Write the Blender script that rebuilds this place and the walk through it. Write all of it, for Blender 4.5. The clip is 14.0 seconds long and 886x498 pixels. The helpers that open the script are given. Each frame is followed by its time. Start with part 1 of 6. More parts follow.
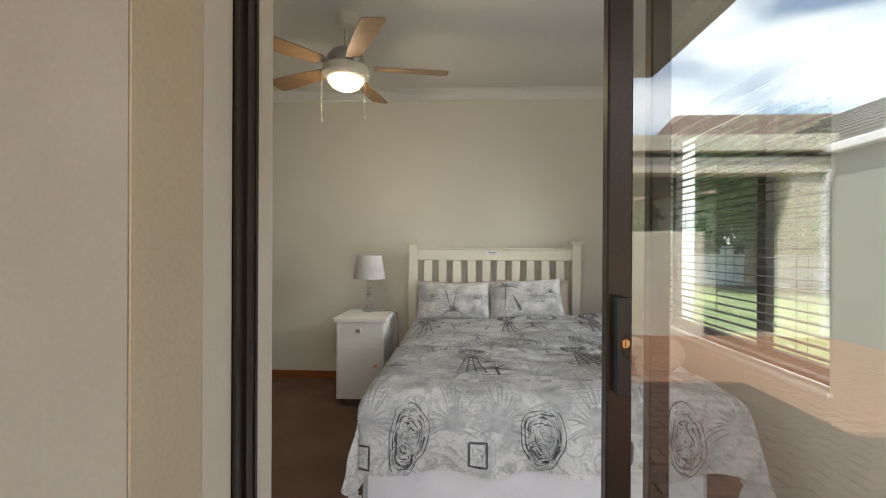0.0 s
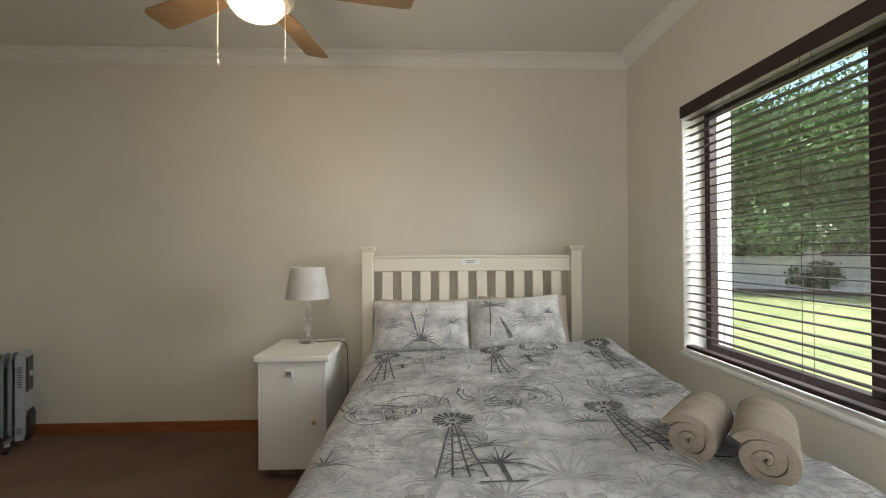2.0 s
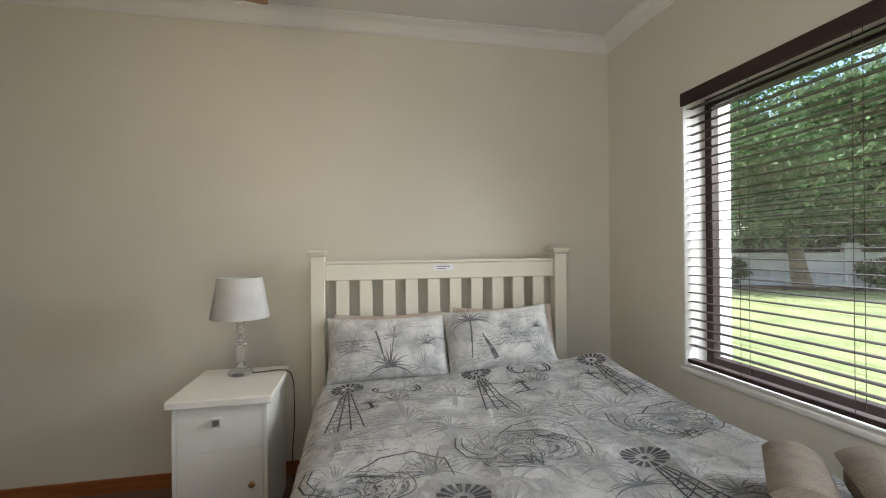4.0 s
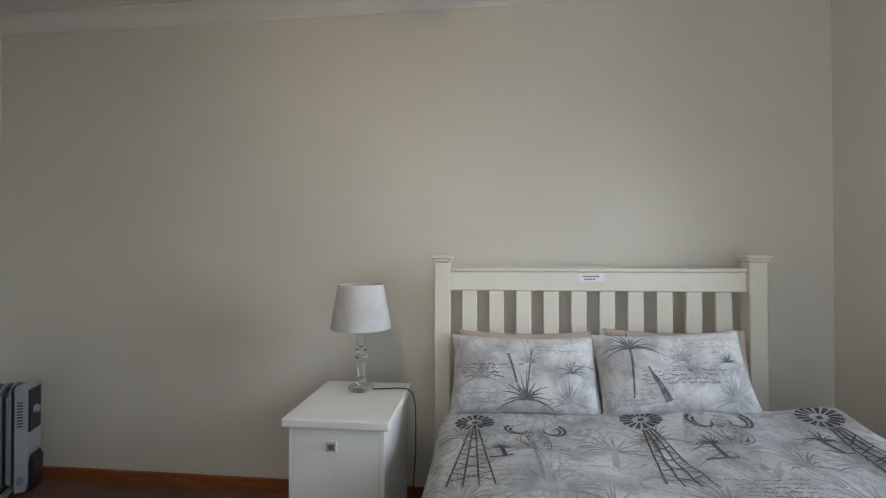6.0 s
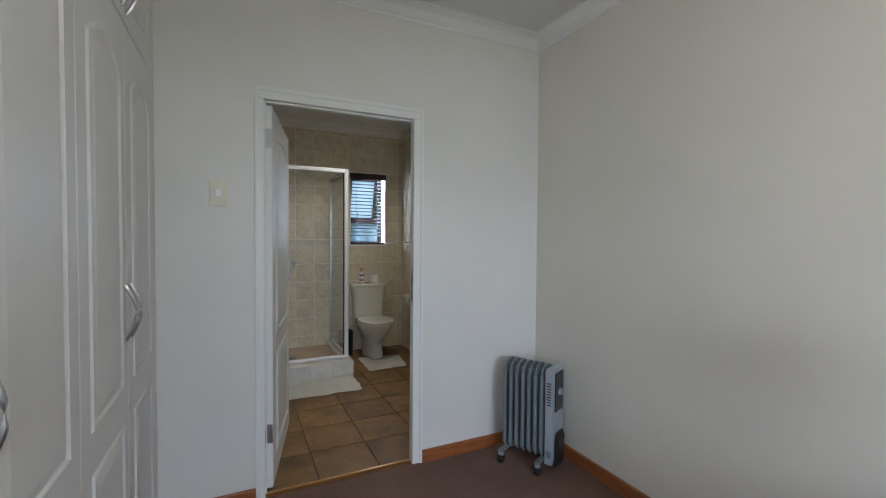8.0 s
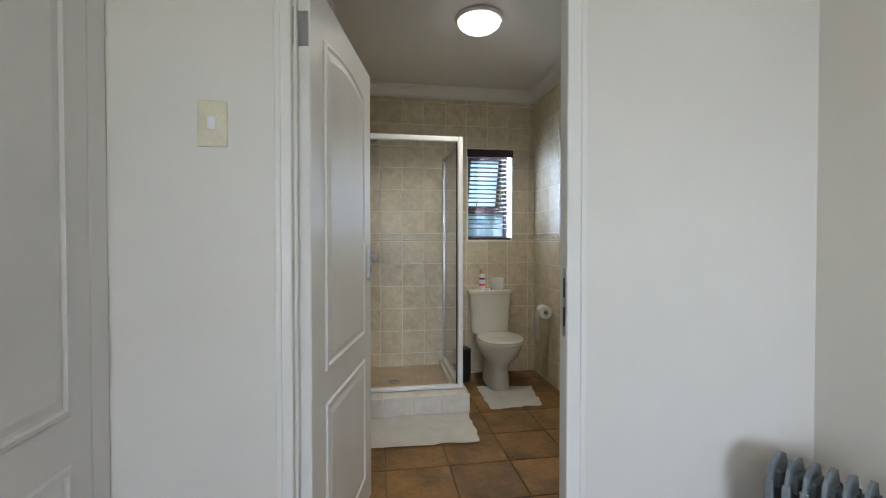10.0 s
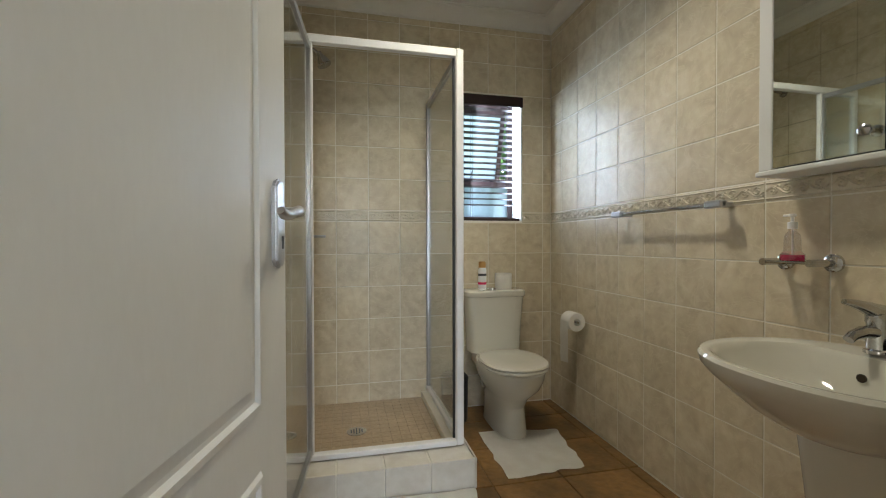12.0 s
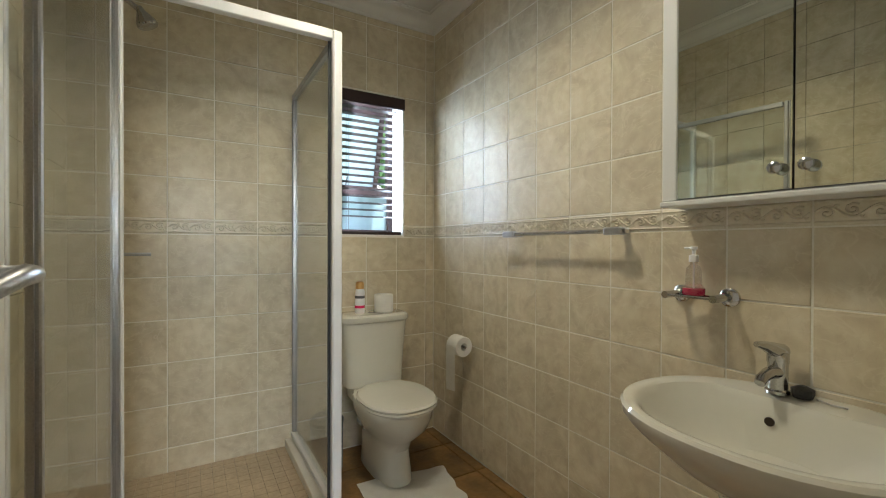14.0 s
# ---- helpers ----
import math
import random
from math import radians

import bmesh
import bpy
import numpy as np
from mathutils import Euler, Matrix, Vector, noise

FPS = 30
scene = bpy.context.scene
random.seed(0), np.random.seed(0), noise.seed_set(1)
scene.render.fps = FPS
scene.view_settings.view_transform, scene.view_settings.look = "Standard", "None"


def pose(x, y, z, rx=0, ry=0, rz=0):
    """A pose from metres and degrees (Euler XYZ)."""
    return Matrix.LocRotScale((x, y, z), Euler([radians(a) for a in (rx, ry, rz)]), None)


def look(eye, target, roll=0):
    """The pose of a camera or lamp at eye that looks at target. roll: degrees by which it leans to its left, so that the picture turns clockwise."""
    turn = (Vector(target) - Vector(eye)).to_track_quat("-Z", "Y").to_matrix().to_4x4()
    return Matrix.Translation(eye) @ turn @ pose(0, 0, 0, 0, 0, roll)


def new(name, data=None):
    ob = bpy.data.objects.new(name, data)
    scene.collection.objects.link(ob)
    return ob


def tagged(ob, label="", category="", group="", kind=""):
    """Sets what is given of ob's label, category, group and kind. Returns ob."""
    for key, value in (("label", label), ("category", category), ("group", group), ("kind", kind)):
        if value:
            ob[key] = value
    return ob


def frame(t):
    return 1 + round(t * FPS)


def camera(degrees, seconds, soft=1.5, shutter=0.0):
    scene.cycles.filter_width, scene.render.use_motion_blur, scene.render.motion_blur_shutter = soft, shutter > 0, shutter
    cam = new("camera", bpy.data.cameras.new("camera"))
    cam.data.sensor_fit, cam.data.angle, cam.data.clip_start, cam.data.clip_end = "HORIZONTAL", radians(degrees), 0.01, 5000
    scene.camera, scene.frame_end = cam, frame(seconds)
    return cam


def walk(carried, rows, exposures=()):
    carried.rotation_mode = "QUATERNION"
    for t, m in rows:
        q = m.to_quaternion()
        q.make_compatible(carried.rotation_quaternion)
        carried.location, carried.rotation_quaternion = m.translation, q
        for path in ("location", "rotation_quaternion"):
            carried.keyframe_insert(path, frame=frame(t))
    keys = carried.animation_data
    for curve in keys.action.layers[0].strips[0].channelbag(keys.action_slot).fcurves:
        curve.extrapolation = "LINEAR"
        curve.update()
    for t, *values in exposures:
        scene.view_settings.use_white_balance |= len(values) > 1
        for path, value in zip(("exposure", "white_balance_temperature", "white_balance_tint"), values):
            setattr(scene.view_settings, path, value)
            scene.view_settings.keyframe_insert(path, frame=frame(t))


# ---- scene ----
cam = camera(92.3, 14.0, soft=1.1)
PATH = [
    (0, (-0.225, 1.47, 1.212), (-0.328, 3.468, 1.208), 0.3),
    (0.5, (-0.258, 1.719, 1.233), (-0.352, 3.717, 1.221), 0.3),
    (1, (-0.29, 1.946, 1.194), (-0.36, 3.945, 1.217), 0.1),
    (1.5, (-0.295, 2.136, 1.191), (-0.308, 4.136, 1.221), -0.2),
    (2, (-0.28, 2.332, 1.236), (-0.206, 4.331, 1.251), -0.3),
    (2.5, (-0.318, 2.49, 1.258), (-0.136, 4.481, 1.265), -0.4),
    (4.8, (-0.483, 2.916, 1.292), (-0.076, 4.875, 1.293), -0.6),
    (5, (-0.484, 2.941, 1.296), (-0.101, 4.904, 1.298), -0.7),
    (5.5, (-0.477, 3.043, 1.288), (-0.304, 5.036, 1.289), -0.5),
    (6, (-0.469, 3.173, 1.287), (-0.674, 5.163, 1.306), -0.1),
    (6.5, (-0.518, 3.299, 1.322), (-1.267, 5.153, 1.291), 0.6),
    (6.6, (-0.534, 3.318, 1.324), (-1.384, 5.128, 1.268), -0.0),
    (7, (-0.656, 3.387, 1.334), (-1.889, 4.961, 1.288), 0.6),
    (7.5, (-0.828, 3.477, 1.336), (-2.423, 4.683, 1.285), 0.4),
    (8, (-1.007, 3.575, 1.334), (-2.806, 4.446, 1.28), 0.4),
    (8.5, (-1.215, 3.662, 1.297), (-3.125, 4.254, 1.246), 0.2),
    (9, (-1.501, 3.773, 1.265), (-3.457, 4.188, 1.217), 0.1),
    (9.2, (-1.606, 3.81, 1.262), (-3.572, 4.173, 1.21), 0.2),
    (11.3, (-2.935, 4.012, 1.126), (-4.913, 4.306, 1.1), -0.1),
    (11.5, (-3.035, 4.004, 1.117), (-5.007, 4.337, 1.088), -0.3),
    (12, (-3.257, 4.019, 1.089), (-5.206, 4.468, 1.064), -0.1),
    (12.5, (-3.423, 4.039, 1.102), (-5.33, 4.64, 1.077), 0.0),
    (13, (-3.525, 4.051, 1.113), (-5.375, 4.809, 1.096), 0.2),
    (13.5, (-3.56, 4.056, 1.149), (-5.346, 4.957, 1.133), 0.1),
    (14, (-3.575, 4.062, 1.178), (-5.296, 5.082, 1.163), 0.2),
]
EXPO = [(0.0, 1.8, 6700, 9), (1.0, 1.88, 6850, 9), (1.5, 1.82, 6850, 9), (2.5, 1.9, 6850, 9), (5.0, 1.84, 6150, 10), (6.0, 1.8, 5850, 10),
        (7.0, 2.05, 5550, 11), (9.0, 2.76, 5400, 12), (11.3, 3.0, 5850, 9), (12.5, 3.06, 5800, 8), (14.0, 3.16, 5950, 6.5)]
walk(cam, [(t, look(eye, target, roll)) for t, eye, target, roll in PATH], EXPO)

# ---------------------------------------------------------------- light
SUN_EL, SUN_AZ = radians(60), radians(-55)      # azimuth from +y towards +x
world = bpy.data.worlds.new("sky")
scene.world = world
world.use_nodes = True
wt = world.node_tree
wt.nodes.clear()
w_out = wt.nodes.new("ShaderNodeOutputWorld")
w_bg = wt.nodes.new("ShaderNodeBackground")
w_sky = wt.nodes.new("ShaderNodeTexSky")
w_sky.sky_type, w_sky.sun_disc = "NISHITA", False
w_sky.sun_elevation, w_sky.sun_rotation = SUN_EL, SUN_AZ
w_co = wt.nodes.new("ShaderNodeTexCoord")
w_map = wt.nodes.new("ShaderNodeMapping")
w_map.inputs["Scale"].default_value = (1.0, 1.0, 2.6)
w_noise = wt.nodes.new("ShaderNodeTexNoise")
w_noise.inputs["Scale"].default_value, w_noise.inputs["Detail"].default_value = 2.6, 9
w_ramp = wt.nodes.new("ShaderNodeValToRGB")
w_ramp.color_ramp.elements[0].position, w_ramp.color_ramp.elements[1].position = 0.47, 0.70
w_mix = wt.nodes.new("ShaderNodeMixRGB")
w_mix.inputs["Color2"].default_value = (10.0, 10.3, 10.8, 1)
w_bg.inputs["Strength"].default_value = 0.14
wt.links.new(w_co.outputs["Generated"], w_map.inputs["Vector"])
wt.links.new(w_map.outputs["Vector"], w_noise.inputs["Vector"])
wt.links.new(w_noise.outputs["Fac"], w_ramp.inputs["Fac"])
wt.links.new(w_ramp.outputs["Color"], w_mix.inputs["Fac"])
wt.links.new(w_sky.outputs["Color"], w_mix.inputs["Color1"])
wt.links.new(w_mix.outputs["Color"], w_bg.inputs["Color"])
wt.links.new(w_bg.outputs["Background"], w_out.inputs["Surface"])


def lamp(name, kind, m, power, colour, size=0.1, size_y=None):
    d = bpy.data.lights.new(name, kind)
    d.energy, d.color = power, colour
    if kind == "SUN":
        d.angle = size
    elif kind == "AREA":
        d.shape, d.size = ("RECTANGLE" if size_y else "DISK"), size
        if size_y:
            d.size_y = size_y
    else:
        d.shadow_soft_size = size
    ob = new(name, d)
    ob.matrix_world = m
    return ob


sun_way = Vector((math.sin(SUN_AZ) * math.cos(SUN_EL), math.cos(SUN_AZ) * math.cos(SUN_EL), math.sin(SUN_EL)))
lamp("sun", "SUN", look(sun_way * 30, (0, 0, 0)), 3.4, (1.0, 0.95, 0.87), radians(0.5))
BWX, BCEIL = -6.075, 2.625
# daylight that enters by the open sliding door and by the two windows
lamp("sliding_door_daylight", "AREA", look((0.24, 2.46, 1.1), (0.24, 6, 1.1)), 3.2, (0.93, 0.97, 1.0), 1.74, 1.95)
lamp("window_daylight", "AREA", look((2.1, 3.97, 2.62), (-0.5, 3.97, 0.6)), 31.0, (0.95, 0.98, 1.0), 1.5, 0.8)
lamp("window_level_daylight", "AREA", look((3.6, 3.5, 2.3), (-1.0, 4.2, 1.0)), 44.0, (0.95, 0.98, 1.0), 2.0, 1.6)
lamp("ceiling_fan_bulb", "POINT", pose(-0.975, 4.1, 2.18), 3.6, (1.0, 0.83, 0.6), 0.07)
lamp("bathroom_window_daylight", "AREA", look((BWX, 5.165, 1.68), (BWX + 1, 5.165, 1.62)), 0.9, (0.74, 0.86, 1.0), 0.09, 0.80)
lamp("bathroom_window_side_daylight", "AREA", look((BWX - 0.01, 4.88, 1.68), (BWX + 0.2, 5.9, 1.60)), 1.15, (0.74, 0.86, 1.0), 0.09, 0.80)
bath_bulb = lamp("bathroom_bulb", "AREA", look((-4.72, 4.57, BCEIL - 0.092), (-4.72, 4.571, 0.0)), 1.2, (1.0, 0.86, 0.62), 0.22)
bath_bulb.data.spread = radians(135)


# ---------------------------------------------------------------- materials
def material(name, a, b=None, rough=0.6, scale=8.0, fine=90.0, bump=0.1, metal=0.0, spread=(0.35, 0.65), vary=0.0, emit=None,
             coat=0.0, stretch=(1, 1, 1), fine_mix=0.25, depth=0.004):
    """Two scales of variation: blotches from a to b, and a fine grain that also gives relief."""
    m = bpy.data.materials.new(name)
    m.use_nodes = True
    n, l = m.node_tree.nodes, m.node_tree.links
    p = n["Principled BSDF"]
    p.inputs["Roughness"].default_value, p.inputs["Metallic"].default_value = rough, metal
    p.inputs["Coat Weight"].default_value = coat
    b = b or tuple(c * 0.88 for c in a)
    co = n.new("ShaderNodeTexCoord")
    mp = n.new("ShaderNodeMapping")
    mp.inputs["Scale"].default_value = stretch
    l.new(co.outputs["Object"], mp.inputs["Vector"])
    big, small = n.new("ShaderNodeTexNoise"), n.new("ShaderNodeTexNoise")
    big.inputs["Scale"].default_value, big.inputs["Detail"].default_value = scale, 5
    small.inputs["Scale"].default_value, small.inputs["Detail"].default_value = fine, 3
    vec = mp.outputs["Vector"]
    if vary:
        info = n.new("ShaderNodeObjectInfo")
        mul = n.new("ShaderNodeMath")
        mul.operation = "MULTIPLY"
        mul.inputs[1].default_value = 37.0
        add = n.new("ShaderNodeVectorMath")
        add.operation = "ADD"
        l.new(info.outputs["Random"], mul.inputs[0])
        l.new(vec, add.inputs[0])
        l.new(mul.outputs[0], add.inputs[1])
        vec = add.outputs[0]
    l.new(vec, big.inputs["Vector"])
    l.new(vec, small.inputs["Vector"])
    ramp = n.new("ShaderNodeValToRGB")
    ramp.color_ramp.elements[0].position, ramp.color_ramp.elements[1].position = spread
    ramp.color_ramp.elements[0].color, ramp.color_ramp.elements[1].color = (*a, 1), (*b, 1)
    l.new(big.outputs["Fac"], ramp.inputs["Fac"])
    grain = n.new("ShaderNodeMixRGB")
    grain.blend_type = "OVERLAY"
    grain.inputs["Fac"].default_value = fine_mix
    l.new(ramp.outputs["Color"], grain.inputs["Color1"])
    l.new(small.outputs["Fac"], grain.inputs["Color2"])
    colour = grain.outputs["Color"]
    if vary:
        hsv = n.new("ShaderNodeHueSaturation")
        rng = n.new("ShaderNodeMapRange")
        rng.inputs["To Min"].default_value, rng.inputs["To Max"].default_value = 1 - vary, 1 + vary
        l.new(info.outputs["Random"], rng.inputs["Value"])
        l.new(rng.outputs["Result"], hsv.inputs["Value"])
        l.new(colour, hsv.inputs["Color"])
        colour = hsv.outputs["Color"]
    l.new(colour, p.inputs["Base Color"])
    rr = n.new("ShaderNodeMapRange")
    rr.inputs["To Min"].default_value, rr.inputs["To Max"].default_value = max(0.02, rough * 0.85), min(1.0, rough * 1.15)
    l.new(big.outputs["Fac"], rr.inputs["Value"])
    l.new(rr.outputs["Result"], p.inputs["Roughness"])
    if bump:
        bp = n.new("ShaderNodeBump")
        bp.inputs["Strength"].default_value, bp.inputs["Distance"].default_value = bump, depth
        l.new(small.outputs["Fac"], bp.inputs["Height"])
        l.new(bp.outputs["Normal"], p.inputs["Normal"])
    if emit:
        p.inputs["Emission Color"].default_value, p.inputs["Emission Strength"].default_value = (*emit[0], 1), emit[1]
    return m


def glass(name, tint=(0.97, 0.99, 0.98), rough=0.0):
    """A thin pane: what is behind it, with the mirror image of a smooth surface over it."""
    m = bpy.data.materials.new(name)
    m.use_nodes = True
    n, l = m.node_tree.nodes, m.node_tree.links
    n.clear()
    out, mix = n.new("ShaderNodeOutputMaterial"), n.new("ShaderNodeMixShader")
    clear, gloss, fr = n.new("ShaderNodeBsdfTransparent"), n.new("ShaderNodeBsdfGlossy"), n.new("ShaderNodeLayerWeight")
    fr.inputs["Blend"].default_value = 0.5
    power, share = n.new("ShaderNodeMath"), n.new("ShaderNodeMapRange")
    power.operation, power.inputs[1].default_value = "POWER", 4.2
    share.inputs["To Min"].default_value = 0.13
    clear.inputs["Color"].default_value = (*tint, 1)
    gloss.inputs["Roughness"].default_value = rough
    l.new(fr.outputs["Facing"], power.inputs[0])
    l.new(power.outputs[0], share.inputs["Value"])
    l.new(share.outputs["Result"], mix.inputs[0])
    l.new(clear.outputs[0], mix.inputs[1])
    l.new(gloss.outputs[0], mix.inputs[2])
    l.new(mix.outputs[0], out.inputs["Surface"])
    return m


def veins(m, scale, width, colour, amount, bend=1.0, stretch=(1, 1, 1)):
    """Thin winding lines over a material: print, map lines or marble veins."""
    n, l = m.node_tree.nodes, m.node_tree.links
    p = n["Principled BSDF"]
    src = p.inputs["Base Color"].links[0].from_socket
    vec = next(x for x in n if x.type == "TEX_NOISE").inputs["Vector"].links[0].from_socket
    mp, nz, sub, ab, rng, mix = (n.new("ShaderNode" + k) for k in ("Mapping", "TexNoise", "Math", "Math", "MapRange", "MixRGB"))
    mp.inputs["Scale"].default_value = stretch
    nz.inputs["Scale"].default_value, nz.inputs["Detail"].default_value, nz.inputs["Distortion"].default_value = scale, 4, bend
    sub.operation, ab.operation = "SUBTRACT", "ABSOLUTE"
    sub.inputs[1].default_value = 0.5
    rng.inputs["From Min"].default_value, rng.inputs["From Max"].default_value = 0.0, width
    rng.inputs["To Min"].default_value, rng.inputs["To Max"].default_value = amount, 0.0
    mix.inputs["Color2"].default_value = (*colour, 1)
    l.new(vec, mp.inputs["Vector"])
    l.new(mp.outputs["Vector"], nz.inputs["Vector"])
    l.new(nz.outputs["Fac"], sub.inputs[0])
    l.new(sub.outputs[0], ab.inputs[0])
    l.new(ab.outputs[0], rng.inputs["Value"])
    l.new(rng.outputs["Result"], mix.inputs["Fac"])
    l.new(src, mix.inputs["Color1"])
    l.new(mix.outputs["Color"], p.inputs["Base Color"])


M = {}
M["wall"] = material("wall_paint", (0.74, 0.705, 0.62), (0.70, 0.665, 0.585), 0.55, 1.4, 160, 0.12, fine_mix=0.06)
M["west_wall"] = material("white_wall_paint", (0.74, 0.715, 0.66), (0.70, 0.675, 0.62), 0.5, 1.4, 160, 0.12, fine_mix=0.06)
# one plaster in two tones: wall face darker, door side lighter, as light falls
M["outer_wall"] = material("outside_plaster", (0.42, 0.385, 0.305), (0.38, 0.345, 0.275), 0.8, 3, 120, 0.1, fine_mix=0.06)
M["tan"] = material("outside_plaster_lightened", (0.62, 0.52, 0.355), (0.57, 0.475, 0.32), 0.75, 3, 120, 0.25, fine_mix=0.1)
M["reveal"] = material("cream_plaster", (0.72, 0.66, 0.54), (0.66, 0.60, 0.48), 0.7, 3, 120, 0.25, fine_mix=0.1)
M["white_panel"] = material("white_painted_panel", (0.76, 0.76, 0.75), (0.72, 0.72, 0.71), 0.4, 2, 140, 0.05, fine_mix=0.05)
M["ceiling"] = material("ceiling_paint", (0.74, 0.73, 0.70), (0.71, 0.70, 0.67), 0.8, 1.0, 120, 0.1, fine_mix=0.05)
M["cornice"] = material("cornice_plaster", (0.80, 0.79, 0.76), (0.77, 0.76, 0.73), 0.6, 2, 120, 0.05, fine_mix=0.05)
M["carpet"] = material("brown_carpet", (0.20, 0.118, 0.085), (0.165, 0.095, 0.068), 0.95, 3, 420, 0.8, fine_mix=0.5, depth=0.006)
M["skirting"] = material("stained_pine", (0.33, 0.115, 0.035), (0.24, 0.075, 0.02), 0.4, 6, 80, 0.1, stretch=(1, 1, 9), fine_mix=0.3)
M["bronze"] = material("bronze_aluminium", (0.055, 0.042, 0.032), (0.045, 0.034, 0.026), 0.35, 5, 200, 0.03, metal=0.6)
M["black"] = material("black_plastic", (0.015, 0.015, 0.016), None, 0.35, 8, 200, 0.05)
M["brass"] = material("brass", (0.75, 0.45, 0.18), None, 0.3, 8, 200, 0.02, metal=1.0)
M["chrome"] = material("chrome", (0.60, 0.60, 0.60), (0.50, 0.50, 0.51), 0.12, 6, 200, 0.02, metal=1.0)
M["satin"] = material("satin_steel", (0.56, 0.56, 0.57), (0.49, 0.49, 0.51), 0.32, 6, 260, 0.05, metal=1.0)
M["cream_wood"] = material("cream_painted_wood", (0.80, 0.765, 0.66), (0.77, 0.73, 0.62), 0.42, 4, 110, 0.08, stretch=(1, 1, 0.3), fine_mix=0.08)
M["white_wood"] = material("white_painted_wood", (0.78, 0.77, 0.73), (0.75, 0.74, 0.70), 0.42, 4, 110, 0.08, stretch=(1, 1, 0.3), fine_mix=0.08)
M["duvet"] = material("printed_cotton", (0.90, 0.895, 0.89), (0.56, 0.565, 0.575), 0.9, 9.0, 70, 0.08, spread=(0.44, 0.70), fine_mix=0.5)
veins(M["duvet"], 7.0, 0.035, (0.36, 0.365, 0.38), 0.6, 1.5)
veins(M["duvet"], 19.0, 0.03, (0.42, 0.425, 0.44), 0.55, 0.8, (1, 1.8, 1))
M["ink"] = material("dark_grey_print", (0.045, 0.048, 0.055), (0.11, 0.115, 0.125), 0.9, 40, 300, 0.0, fine_mix=0.5)
# same fabric as the duvet, darkened to offset light on the upright pillows
M["pillow"] = material("printed_cotton_shaded", (0.62, 0.615, 0.60), (0.38, 0.38, 0.385), 0.9, 11.0, 44, 0.05, spread=(0.40, 0.68), fine_mix=0.5)
veins(M["pillow"], 9.0, 0.035, (0.30, 0.305, 0.32), 0.55, 1.4)
M["ink_mid"] = material("mid_grey_print", (0.10, 0.105, 0.115), (0.22, 0.225, 0.235), 0.9, 40, 300, 0.0, fine_mix=0.5)
M["ink_pale"] = material("pale_grey_print", (0.27, 0.275, 0.285), (0.45, 0.45, 0.455), 0.9, 30, 300, 0.0, fine_mix=0.5)
M["sheet"] = material("white_sheet", (0.72, 0.71, 0.74), (0.64, 0.63, 0.67), 0.9, 5, 300, 0.2)
M["beige_cloth"] = material("beige_cotton", (0.50, 0.42, 0.36), (0.44, 0.37, 0.31), 0.9, 5, 300, 0.2)
M["towel"] = material("beige_towelling", (0.47, 0.40, 0.33), (0.39, 0.32, 0.26), 0.98, 14, 330, 1.0, fine_mix=0.5, depth=0.012)
M["shade"] = material("silver_grey_fabric", (0.66, 0.655, 0.64), (0.56, 0.55, 0.545), 0.7, 9, 240, 0.15, fine_mix=0.2)
M["fan_wood"] = material("pale_oak_veneer", (0.33, 0.205, 0.105), (0.26, 0.155, 0.075), 0.45, 5, 60, 0.08, stretch=(1, 8, 8), fine_mix=0.25)
M["fan_cream"] = material("cream_enamel", (0.70, 0.66, 0.56), None, 0.35, 5, 150, 0.02, fine_mix=0.05)
M["bowl"] = material("lit_frosted_bowl", (0.9, 0.85, 0.75), None, 0.4, 5, 100, 0, emit=((1.0, 0.80, 0.52), 0.55))
M["bath_bowl"] = material("lit_opal_bowl", (0.9, 0.88, 0.82), None, 0.4, 5, 100, 0, emit=((1.0, 0.92, 0.76), 0.5))
M["heater"] = material("grey_enamel", (0.20, 0.235, 0.25), (0.165, 0.195, 0.21), 0.4, 5, 200, 0.05, fine_mix=0.1)
M["heater_pale"] = material("pale_grey_plastic", (0.34, 0.37, 0.40), (0.30, 0.33, 0.36), 0.4, 5, 200, 0.05, fine_mix=0.1)
M["blind"] = material("dark_mahogany", (0.036, 0.016, 0.014), (0.024, 0.011, 0.010), 0.62, 6, 90, 0.05, stretch=(1, 0.2, 1), fine_mix=0.3)
M["cord"] = material("dark_cord", (0.09, 0.06, 0.05), None, 0.8, 20, 200, 0.1)
M["grout"] = material("pale_grout", (0.84, 0.81, 0.73), (0.78, 0.75, 0.67), 0.9, 10, 200, 0.2)
M["tile"] = material("beige_marbled_tile", (0.675, 0.595, 0.445), (0.56, 0.482, 0.34), 0.32, 6.5, 24, 0.05, spread=(0.36, 0.68), vary=0.06, fine_mix=0.25, depth=0.002)
for node in M["tile"].node_tree.nodes:
    if node.type == "TEX_NOISE" and node.inputs["Scale"].default_value < 10:
        node.inputs["Distortion"].default_value = 1.6      # drifting marble clouds
veins(M["tile"], 5.0, 0.022, (0.76, 0.69, 0.55), 0.38, 2.2, (1.0, 1.0, 1.7))
veins(M["tile"], 9.0, 0.018, (0.50, 0.40, 0.26), 0.2, 1.5, (1.6, 1.6, 1.0))
M["kerb"] = material("pale_marbled_tile", (0.72, 0.69, 0.63), (0.62, 0.58, 0.52), 0.3, 6, 26, 0.05, vary=0.04)
M["border"] = material("cream_relief_tile", (0.74, 0.69, 0.57), (0.66, 0.60, 0.48), 0.25, 8, 90, 0.1, vary=0.04)
